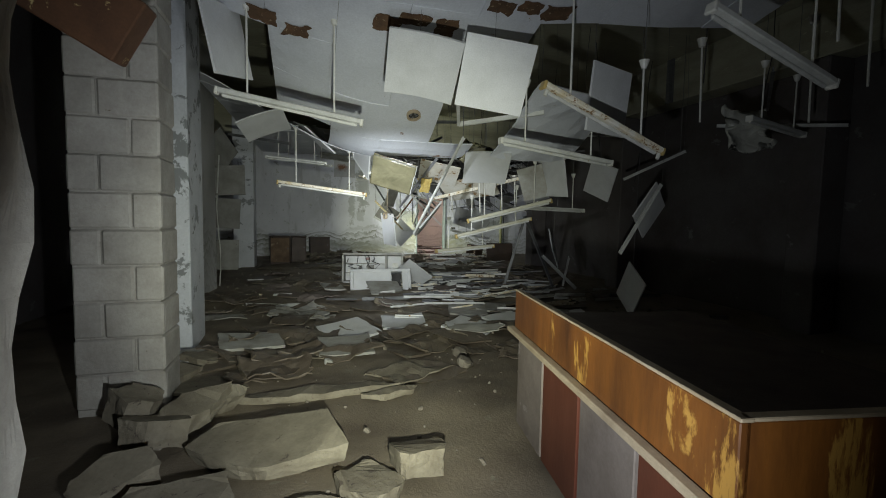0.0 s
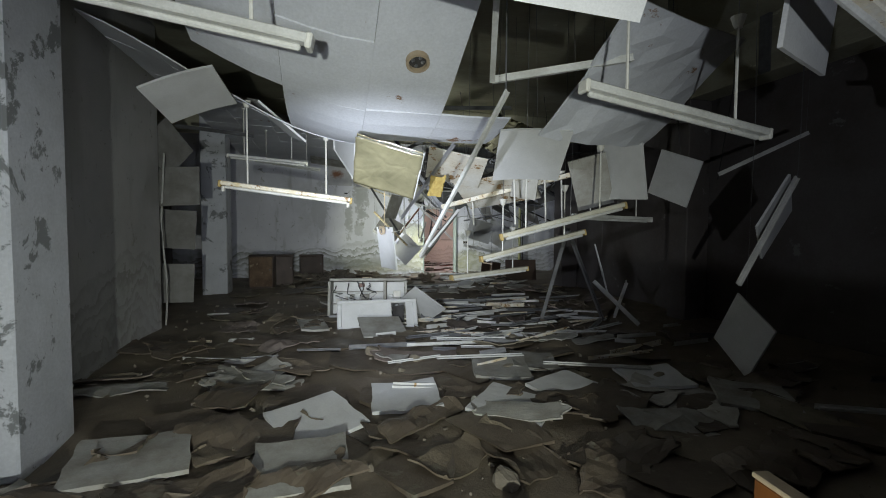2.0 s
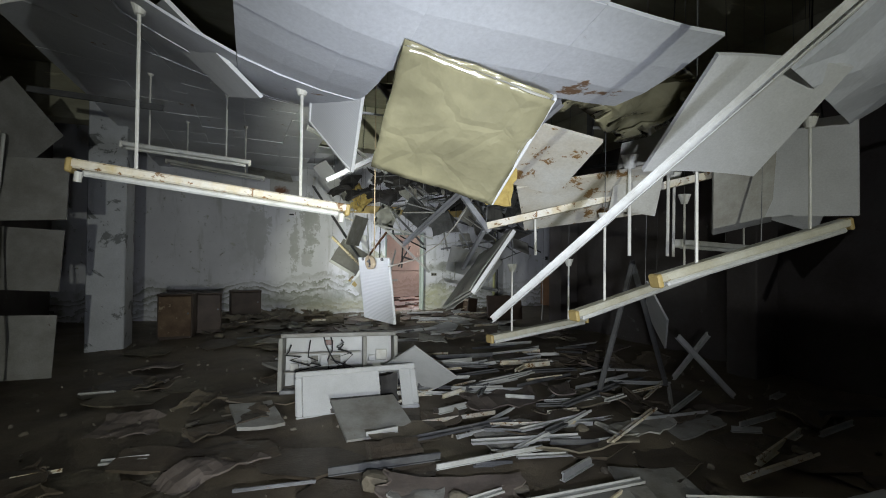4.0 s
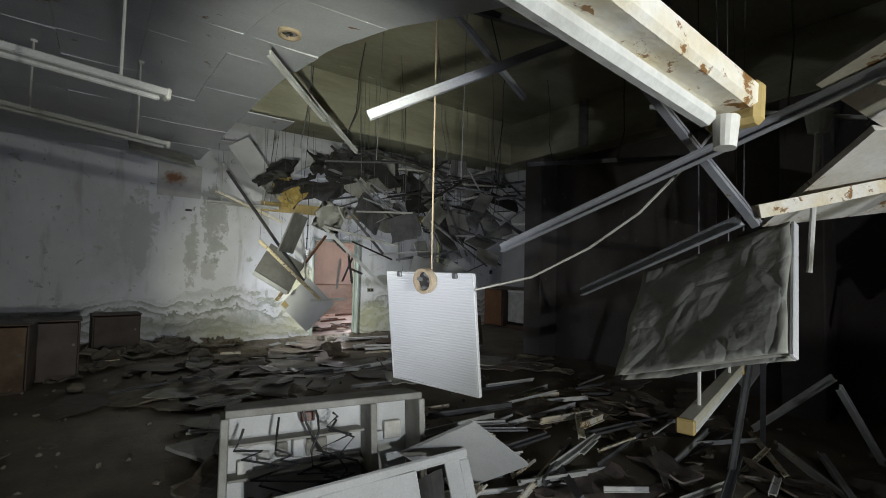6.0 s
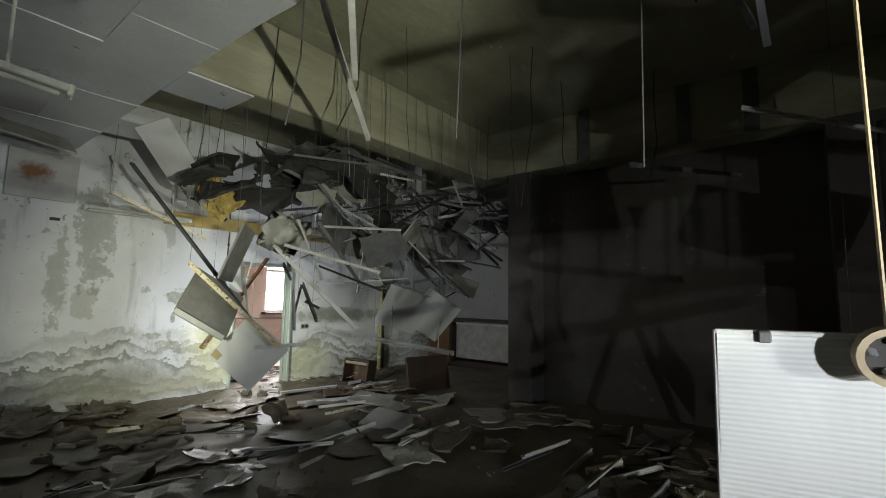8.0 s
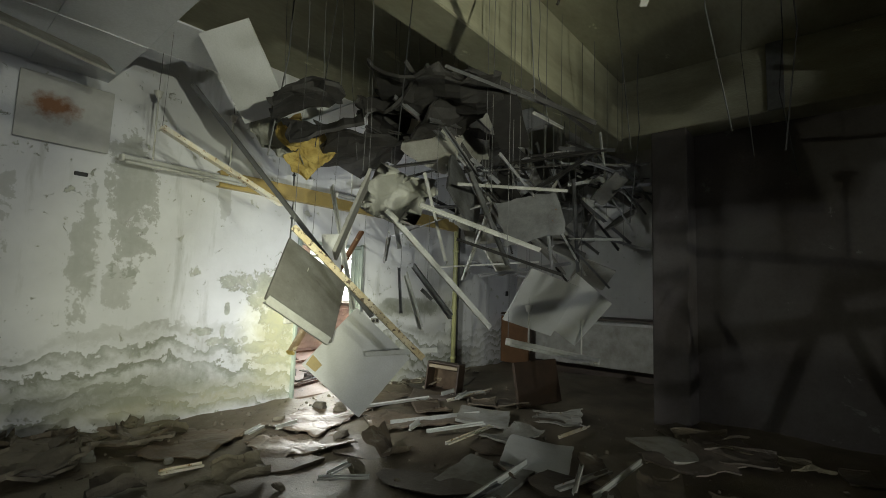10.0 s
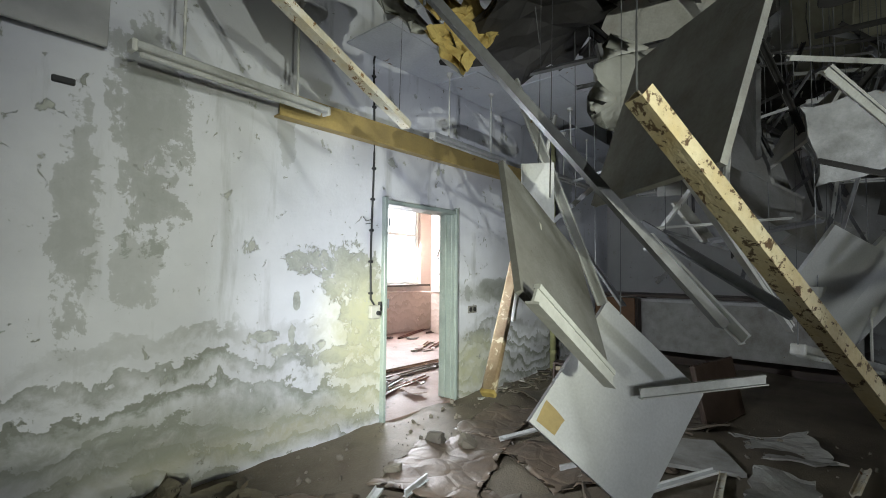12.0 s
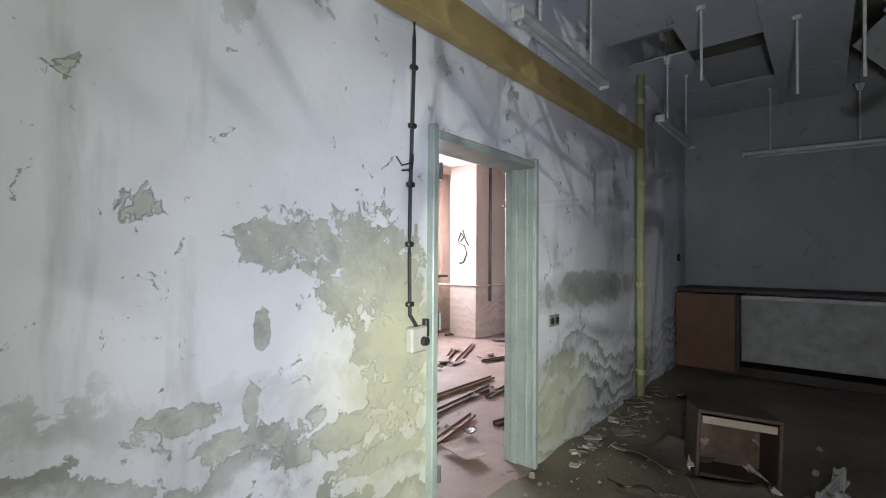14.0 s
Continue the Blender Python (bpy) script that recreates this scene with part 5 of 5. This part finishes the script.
ring_fitting(pose(1.16, 5.42, skin_height(1.16, 5.42) + 0.005, -28))
ring_fitting(pose(1.07, 10.43, skin_height(1.07, 10.43) + 0.005))
ring_fitting(pose(1.43, 9.04, 1.47, 97, 0, -77) @ pose(0, 0, 0.012, 180), 0.06)


def foam_scrap(at, w, h, seed, mat=None, label="torn scrap of yellow foam"):
    """A torn, crumpled scrap: thick foam, or thin film where a film material is given."""
    bm = sheet_bm(w, h, 0.004 if mat else 0.035, 18, 18, 0.08 if mat else 0.015, 0.16 * w if mat else 0.05, 0.7, seed)
    for v in bm.verts:
        v.co += ((0.05 if mat else 0.12) * w) * noise.noise_vector(v.co * (9 if mat else 13) + Vector((seed, 0, 0)))
    ob = part("foam_scrap" if mat is None else "plastic_film", bm, mat or M_FOAM, at=at, smooth=bool(mat))
    return tagged(ob, label, "plastic film" if mat else "foam")


foam_scrap(pose(1.735, 7.13, 1.96, 80, 8, -20), 0.17, 0.24, 3)
foam_scrap(pose(2.75, 15.2, 2.8, 70, 40, -30), 0.3, 0.6, 5)
foam_scrap(pose(2.6, 15.3, 3.0, 60, 50, -10), 0.3, 0.5, 6)
foam_scrap(pose(2.3, 6.6, 2.45, 160, 10, 20), 0.7, 0.6, 7, M_FOIL, "crumpled bag of yellowed plastic film")
foam_scrap(pose(3.1, 14.35, 2.35, 80, 20, -50), 0.6, 0.55, 8, M_FOIL_GREY, "crumpled grey plastic film caught in the tracks")
foam_scrap(pose(2.6, 15.5, 2.95, 40, 35, -20), 0.9, 0.7, 9, M_FOIL_GREY, "sagging sheet of dark plastic film under the ceiling")
foam_scrap(pose(4.9, 4.3, 2.55, 70, 0, -30), 0.5, 0.6, 10, M_FOIL_GREY, "dirty plastic film hanging from the grid")


# ---- the collapsed grid across the far end of the hall ----
def tangle():
    r = random.Random(77)
    for k in range(120):
        x, y = r.uniform(3.2, 6.9), r.uniform(13.2, 14.9)
        z = 3.25 - 0.5 * r.random() ** 1.5 - (1.5 * r.random() ** 2 if k % 2 else 0.0)
        length = r.uniform(0.4, 1.5)
        if k % 3:
            d = Vector((r.uniform(0.5, 1), r.uniform(-0.5, 0.3), r.uniform(-0.9, -0.1) if k % 2 else r.uniform(-0.15, 0.15)))
        else:
            d = Vector((r.uniform(-0.6, 0.9), r.uniform(-1, 1), r.uniform(-0.4, 0.2)))
        d.normalize()
        p = Vector((x, y, z))
        track(p - d * length / 2, p + d * length / 2, r.choice((M_TRACK, M_TRACK_GREY, M_STEEL, M_STEEL, M_DARK)), r.uniform(0, 90), "bent ceiling track in the collapsed grid", r.uniform(0.5, 1.0))
        if z < 2.8:
            wire([p - Vector((0, 0, 0.03)), p + Vector((0.02, 0.01, (HALL_TOP - z) / 2)), (x, y, HALL_TOP)], 0.003)
    # mostly dark boards: their colour stands for how little light reaches the pile
    for k in range(34):
        x, y = r.uniform(3.3, 6.9), r.uniform(13.3, 14.9)
        z = r.uniform(2.45, 3.25) if k % 3 else r.uniform(1.7, 2.5)
        panel(pose(x, y, z, r.uniform(20, 160), r.uniform(-40, 40), r.uniform(-80, 80)), "dirty ceiling panel, toned dark for the unlit pile, caught in the collapsed grid",
              r.choice((M_TILE_DIRTY, M_GREY_BOARD, M_GREY_BOARD, M_DARK, M_STEEL)), w=r.choice((0.62, 0.62, 0.4, 0.3)), h=r.choice((0.62, 0.45)), ragged=r.choice((0, 0.15)), seed=k)
    for k in range(9):
        x, y = r.uniform(2.2, 4.7), r.uniform(13.9, 15.1)
        ob = part("insulation_mat", sheet_bm(r.uniform(0.7, 1.3), r.uniform(0.5, 0.9), 0.03, 10, 8, 0.1, 0.12, 0.3, 100 + k), M_DARK,
                  at=pose(x, y, r.uniform(2.9, 3.35), r.uniform(-30, 30), r.uniform(-30, 30), r.uniform(0, 180)))
        tagged(ob, "dark sooty insulation mat draped over the collapsed grid", "insulation", "insulation mats")


tangle()


# ---- side room behind the doorway ----
win = tagged(new("window_1"), "tall bright window with white frame and sill", "window", kind="structure")
wx = (WX0 + WX1) / 2
for x in (WX0 + 0.03, wx, WX1 - 0.03):
    part("window_frame", box_bm(0.06, 0.07, WZ1 - WZ0, 0.005), M_WHITE, win, at=pose(x, 21.62, (WZ0 + WZ1) / 2))
for z in (WZ0 + 0.03, WZ1 - 0.03, WZ0 + 1.2):
    part("window_frame", box_bm(WX1 - WX0 - 0.13, 0.06, 0.06, 0.005), M_WHITE, win, at=pose(wx, 21.62, z))
part("window_sill", box_bm(WX1 - WX0 + 0.2, 0.34, 0.04, 0.008), M_WOOD_DARK, win, at=pose(wx, 21.42, WZ0 - 0.02))
pane = part("pane", box_bm(WX1 - WX0 - 0.1, 0.006, WZ1 - WZ0 - 0.1, 0), M_GLASS, win, at=pose(wx, 21.64, (WZ0 + WZ1) / 2))
pane.visible_shadow = False
tagged(part("backdrop", box_bm(14.0, 0.02, 9.0, 0), M_DAYLIGHT, at=pose(9.0, 25.0, 2.5)), "bright hazy daylight outside the window", "backdrop", kind="structure")


def long_pipe(name, pts, r, mat, label):
    return tagged(part(name, tube_bm(pts, r, 8), mat, smooth=True), label, "pipe")


long_pipe("heating_pipe", [(4.5, 21.42, 0.97), (8.8, 21.4, 0.95), (8.8, 20.3, 0.95), (12.9, 20.28, 0.97)], 0.02, M_PINK, "thin painted heating pipe along the wall")
long_pipe("wall_pipe", [(9.25, 20.3, 0.65), (9.25, 20.3, 3.2)], 0.03, M_STEEL, "grey pipe down the pilaster")
long_pipe("curtain_rail", [(8.6, 19.6, 2.35), (11.5, 19.6, 2.35)], 0.025, M_STEEL, "grey rail hanging across the side room")
for x in (8.9, 11.3):
    wire([(x, 19.6, 2.33), (x, 19.6, 3.23)], 0.008)


def scrawl():
    """A faded sprayed scrawl, drawn as plain strokes."""
    ob = tagged(new("graffiti"), "dark sprayed scrawl on the pilaster", "graffiti")
    x = 8.835
    for pts in ([(0, 0.35, 0.0), (0, 0.2, -0.06), (0, 0.14, -0.2), (0, 0.22, -0.36), (0, 0.32, -0.38)], [(0, 0.36, 0.02), (0, 0.28, 0.2), (0, 0.22, 0.1), (0, 0.3, 0.02)],
                [(0, 0.25, 0.25), (0, 0.16, 0.02), (0, 0.1, -0.06)]):
        part("stroke", tube_bm([(x, 20.4 + p[1], 1.75 + p[2]) for p in pts], 0.014, 5), M_BLACK, ob)


scrawl()
for x, y, z in ((1.62, 4.92, 2.36), (5.8, 6.26, 2.58)):
    wire([(x, y, z), (x, y, HALL_TOP)])
rnd = random.Random(3)
for k in range(64):
    x, y = rnd.uniform(3.6, 9.5), rnd.uniform(17.4, 21.0)
    if k > 40:
        x, y = rnd.uniform(3.9, 6.2), rnd.uniform(17.2, 18.6)
    if k % 3 == 0:
        track((x, y, 0.015), (x + rnd.uniform(0.4, 1.6), y + rnd.uniform(-0.3, 0.6), 0.02), rnd.choice((M_WOOD_DARK, M_RUST, M_WOOD_RED)), 90, "dark batten lying on the pink floor", 1.4)
    else:
        tagged(part("debris_sheet", sheet_bm(rnd.uniform(0.08, 0.4), rnd.uniform(0.05, 0.22), 0.012, 6, 5, 0.02, 0.02, 0.35, k), rnd.choice((M_LINO, M_PINK_FLOOR, M_RUBBLE, M_WOOD_GREY)),
                    at=pose(x, y, 0.02, 0, 0, rnd.uniform(0, 180))), "flat scrap of flooring on the pink floor", "debris", "floor scraps")


# ---- broken screed at the entrance ----
def slab_piece(cx, cy, z, w, d, h, rz, rx, ry, seed, material=None, rough=1.0):
    rnd = random.Random(seed)
    bm = bmesh.new()
    n = 7
    ang = sorted(rnd.uniform(0, 2 * math.pi / n) + 2 * math.pi * k / n for k in range(n))
    top = [bm.verts.new((w * 0.5 * math.cos(a) * rnd.uniform(0.85, 1.2), d * 0.5 * math.sin(a) * rnd.uniform(0.85, 1.2), h / 2 + rnd.uniform(-0.01, 0.01))) for a in ang]
    bot = [bm.verts.new((v.co.x * rnd.uniform(0.86, 1.02), v.co.y * rnd.uniform(0.86, 1.02), -h / 2)) for v in top]
    bm.faces.new(top)
    bm.faces.new(bot[::-1])
    for k in range(n):
        bm.faces.new((top[k - 1], bot[k - 1], bot[k], top[k]))
    bmesh.ops.recalc_face_normals(bm, faces=bm.faces[:])
    bmesh.ops.subdivide_edges(bm, edges=bm.edges[:], cuts=4, use_grid_fill=True)
    bmesh.ops.triangulate(bm, faces=bm.faces[:])
    for v in bm.verts:
        v.co += rough * (0.022 * noise.noise_vector(v.co * 7 + Vector((seed, 0, 0))) + 0.010 * noise.noise_vector(v.co * 25 + Vector((seed, 0, 0))))
    ob = part("screed_slab", bm, material or M_SLAB, at=pose(cx, cy, z, rx, ry, rz))
    return tagged(ob, "broken slab of pale screed lying tilted on the floor", "slab", "broken screed slabs")


for row in ((-0.25, 2.92, 0.06, 0.95, 0.62, 0.11, -8, 6, -5), (0.60, 2.56, 0.07, 0.44, 0.34, 0.13, 30, -9, 12), (0.30, 2.38, 0.03, 0.45, 0.32, 0.10, 70, 5, 6),
            (-0.98, 3.25, 0.08, 0.42, 0.36, 0.16, 15, -12, 10), (-0.78, 3.50, 0.12, 0.5, 0.3, 0.12, 40, 10, -12), (-1.18, 3.55, 0.13, 0.35, 0.3, 0.2, 75, 16, 8),
            (-0.62, 2.45, 0.04, 0.5, 0.4, 0.1, 10, 4, 5), (0.05, 2.1, 0.02, 0.6, 0.35, 0.09, -14, 3, 3), (-1.0, 2.75, 0.05, 0.4, 0.3, 0.14, 50, 12, -8),
            (-0.62, 3.72, 0.08, 0.2, 0.16, 0.17, 20, 30, 20), (0.0, 3.86, 0.005, 1.5, 0.22, 0.06, 2, -3, 0), (-1.2, 4.5, 0.05, 0.45, 0.5, 0.1, 20, 5, 8),
            (-1.05, 4.9, 0.04, 0.3, 0.35, 0.1, 70, 8, 4), (0.62, 3.7, 0.01, 0.5, 0.12, 0.05, 10, 0, 0)):
    slab_piece(*row, seed=int(abs(row[0]) * 100 + row[1] * 10))


def floor_plates():
    """Cracked plates of dirty floor covering, heaved and overlapping."""
    r = random.Random(64)
    for k in range(64):
        if k < 36:
            x, y = r.uniform(-1.2, 4.6), r.uniform(4.1, 8.6)
        elif k < 50:
            x, y = r.uniform(-1.4, 1.3), r.uniform(8.0, 13.5)
        else:
            x, y = r.uniform(0.4, 4.8), r.uniform(12.6, 15.4)
        ob = slab_piece(x, y, floor_height(x, y) + r.uniform(0.01, 0.035), r.uniform(0.5, 1.05), r.uniform(0.4, 0.75), 0.022, r.uniform(0, 180), r.uniform(-4, 4), r.uniform(-4, 4), 300 + k,
                        r.choice((M_LINO, M_LINO, M_LINO, M_SLAB, M_FLOOR)), 0.3)
        ob.name = "floor_plate"
        tagged(ob, "cracked plate of dirty floor covering lying loose", "floor plate", "cracked floor plates")


floor_plates()


# ---- panels lying on the floor ----
FLOORED = "white ceiling panel lying on the littered floor"
for x, y, rz, rx, ry, mat, w in (
    (2.75, 5.97, -66, 2, 4, M_TILE, 0.6), (2.05, 5.72, -43, 3, 4, M_TILE, 0.62), (3.71, 6.06, -15, 1, -3, M_TILE, 0.6), (1.21, 6.14, -6, 3, -3, M_TILE, 0.6),
    (0.45, 5.83, 25, 8, -5, M_TILE, 0.62), (2.79, 6.85, -20, 0, 2, M_TILE_DIRTY, 0.5), (4.16, 5.34, -35, 3, 2, M_TILE_DIRTY, 0.62), (-0.66, 5.45, 12, 2, 3, M_TILE_DIRTY, 0.66),
    (0.36, 5.15, 0, 3, 0, M_TILE_DIRTY, 0.6), (0.39, 9.23, 8, 2, 3, M_TILE_DIRTY, 0.4), (2.33, 6.68, -15, 2, 1, M_TILE_DIRTY, 0.6), (4.2, 13.5, -68, 7, 5, M_TILE, 0.62),
    (3.5, 13.6, -83, 3, 2, M_TILE_DIRTY, 0.62), (1.9, 12.9, -40, 4, 3, M_TILE_DIRTY, 0.62), (4.9, 14.6, -60, 2, 4, M_TILE_DIRTY, 0.62), (0.9, 11.2, 30, 4, 3, M_TILE_DIRTY, 0.6),
    (1.15, 11.6, -15, 3, 6, M_TILE_DIRTY, 0.6), (5.2, 12.6, -30, 3, 4, M_TILE_DIRTY, 0.6),
):
    panel(pose(x, y, floor_height(x, y) + 0.045, rx, ry, rz), FLOORED, mat, w=w, thick=0.03, ragged=0.06, seed=int(100 * x) % 97, ripple=0.012, bend=0.012)


# ---- curled sheets of flooring, tracks, rubble ----
def scatter():
    r = random.Random(31)
    for k in range(150):
        if k < 105:
            x, y = r.uniform(-1.6, 5.6), r.uniform(4.2, 11.0)
        else:
            x, y = r.uniform(-1.0, 6.5), r.uniform(10.5, 16.4)
        if y < 5.2 and x > 1.2 and y < 3.6:
            continue
        mat = r.choice((M_LINO, M_LINO, M_LINO, M_FLOOR, M_TILE_DIRTY, M_WOOD_GREY, M_SLAB)) if k % 4 else M_LINO
        if y > 15.0 and 2.2 < x:
            y -= 4.0
        ob = part("floor_sheet", sheet_bm(r.uniform(0.3, 1.05), r.uniform(0.22, 0.7), 0.014, 10, 8, r.uniform(-0.02, 0.06), r.uniform(0.02, 0.09), 0.3, 500 + k), mat,
                  at=pose(x, y, floor_height(x, y) + r.uniform(0.015, 0.05), r.uniform(-5, 7), r.uniform(-5, 5), r.uniform(-40, 40)))
        tagged(ob, "curled torn sheet of dirty flooring on the floor", "floor sheet", "loose floor sheets")
    for k in range(150):
        if k < 60:
            x, y = r.gauss(3.0, 0.9), r.gauss(9.0, 1.1)
        elif k < 115:
            x, y = r.uniform(-1.4, 5.8), r.uniform(4.6, 11.5)
        else:
            x, y = r.uniform(0.0, 6.0), r.uniform(11.0, 16.2)
        if x < 1.7 and 8.7 < y < 10.4:
            x += 1.3
        a = r.gauss(0, 0.35)
        length = r.uniform(0.25, 1.15)
        z = floor_height(x, y) + r.uniform(0.03, 0.12)
        d = Vector((math.cos(a), math.sin(a), r.uniform(-0.06, 0.06))) * length / 2
        p = Vector((x, y, z))
        look_of, turn, size = r.choice((M_TRACK, M_TRACK, M_TRACK, M_TRACK_RUST, M_STEEL)), r.choice((0, 90, 60)), r.uniform(0.8, 1.5)
        if y < 5.9 and -0.6 < x < 3.0:
            continue
        track(p - d, p + d, look_of, turn, "white steel track lying in the litter", size)
    for k in range(44):
        x, y = (r.uniform(-1.5, 5.0), r.uniform(4.0, 11.0)) if k % 2 else (r.uniform(-0.6, 4.0), r.uniform(14.0, 16.8))
        s = r.uniform(0.07, 0.2)
        ob = part("rubble_piece", rock_bm(s, s * r.uniform(0.6, 1), s * r.uniform(0.4, 0.8), 40 + k, 2), r.choice((M_RUBBLE, M_RUBBLE, M_SLAB, M_TILE_DIRTY)),
                  at=pose(x, y, floor_height(x, y) + s * 0.22, r.uniform(0, 30), r.uniform(0, 30), r.uniform(0, 360)))
        tagged(ob, "broken lump of plaster on the floor", "rubble", "rubble pieces")
    for k in range(26):
        x = r.uniform(-0.5, 3.4)
        y = 16.95 - abs(r.gauss(0, 0.5)) if k % 2 else r.uniform(14.5, 16.8)
        if x > 2.3 and y > 15.2:
            x -= 2.2
        ob = part("plaster_flake", sheet_bm(r.uniform(0.3, 0.8), r.uniform(0.25, 0.6), 0.03, 9, 8, r.uniform(0, 0.1), 0.12, 0.4, 900 + k), r.choice((M_SLAB, M_RUBBLE, M_LINO)),
                  at=pose(x, y, floor_height(x, y) + 0.06, r.uniform(-12, 12), r.uniform(-12, 12), r.uniform(0, 180)))
        tagged(ob, "buckled flake of fallen plaster and flooring", "debris", "plaster flakes")
    verts, faces = [], []
    base = []
    for s in range(5):
        b = rock_bm(1, 0.8, 0.6, 200 + s, 1)
        b.verts.ensure_lookup_table()
        base.append(([v.co.copy() for v in b.verts], [[v.index for v in f.verts] for f in b.faces]))
        b.free()
    for k in range(1700):
        x, y = r.uniform(-1.75, 6.4), r.uniform(2.0, 16.9)
        if k % 5 == 0:
            x, y = r.uniform(-1.2, 6.8), 17.0 - abs(r.gauss(0, 0.55))
        if x > 1.3 and y < 3.2:
            continue
        s = 0.012 + 0.05 * r.random() ** 3
        m = pose(x, y, floor_height(x, y) + s * 0.2, r.uniform(0, 360), r.uniform(0, 360), r.uniform(0, 360)) @ Matrix.Diagonal((s, s, s, 1))
        vs, fs = base[k % 5]
        o = len(verts)
        verts += [m @ v for v in vs]
        faces += [[i + o for i in f] for f in fs]
    me = bpy.data.meshes.new("crumbs")
    me.from_pydata(verts, [], faces)
    me.materials.append(M_RUBBLE)
    tagged(new("crumbs", me), "small crumbs of plaster and rubble strewn over the floor", "rubble", kind="stuff")


scatter()
for k, (x, y, w, h, rz) in enumerate(((3.55, 15.95, 1.3, 0.8, 20), (2.9, 15.35, 1.0, 0.7, -15), (4.6, 16.2, 1.1, 0.6, 10), (4.3, 15.2, 1.2, 0.9, -30), (2.2, 16.1, 0.9, 0.7, 35))):
    tagged(part("plastic_sheet", sheet_bm(w, h, 0.006, 22, 16, 0.0, 0.045, 0.25, 70 + k), M_FOIL_BROWN, smooth=True, at=pose(x, y, floor_height(x, y) + 0.03, 0, 0, rz)),
           "muddy wrinkled plastic sheet on the floor by the doorway", "plastic sheet", "floor films")


def wall_foot():
    """Fallen plaster along the foot of the damp wall, and curled floor covering near the crate."""
    r = random.Random(58)
    for k in range(34):
        x, y = r.uniform(5.0, 7.6), 16.98 - abs(r.gauss(0, 0.22))
        w = r.uniform(0.06, 0.22)
        ob = part("plaster_flake", sheet_bm(w, w * r.uniform(0.5, 0.9), 0.014, 5, 5, 0.01, 0.02, 0.4, 1500 + k), r.choice((M_SLAB, M_RUBBLE, M_TILE_DIRTY)),
                  at=pose(x, y, floor_height(x, y) + 0.015, r.uniform(-8, 8), r.uniform(-8, 8), r.uniform(0, 180)))
        tagged(ob, "flake of fallen plaster at the foot of the wall", "debris", "plaster flakes")
    for k, (x, y, w, h, rz) in enumerate(((5.1, 15.75, 0.75, 0.5, 30), (5.75, 16.35, 0.6, 0.45, -25), (4.75, 15.3, 0.6, 0.4, 60), (6.6, 16.3, 0.8, 0.3, 12))):
        ob = part("floor_covering", sheet_bm(w, h, 0.008, 14, 10, 0.06, 0.03, 0.12, 320 + k), M_LINO, smooth=True, at=pose(x, y, floor_height(x, y) + 0.025, 0, 0, rz))
        tagged(ob, "curled brown piece of floor covering near the crate", "floor covering", "curled floor coverings")


wall_foot()
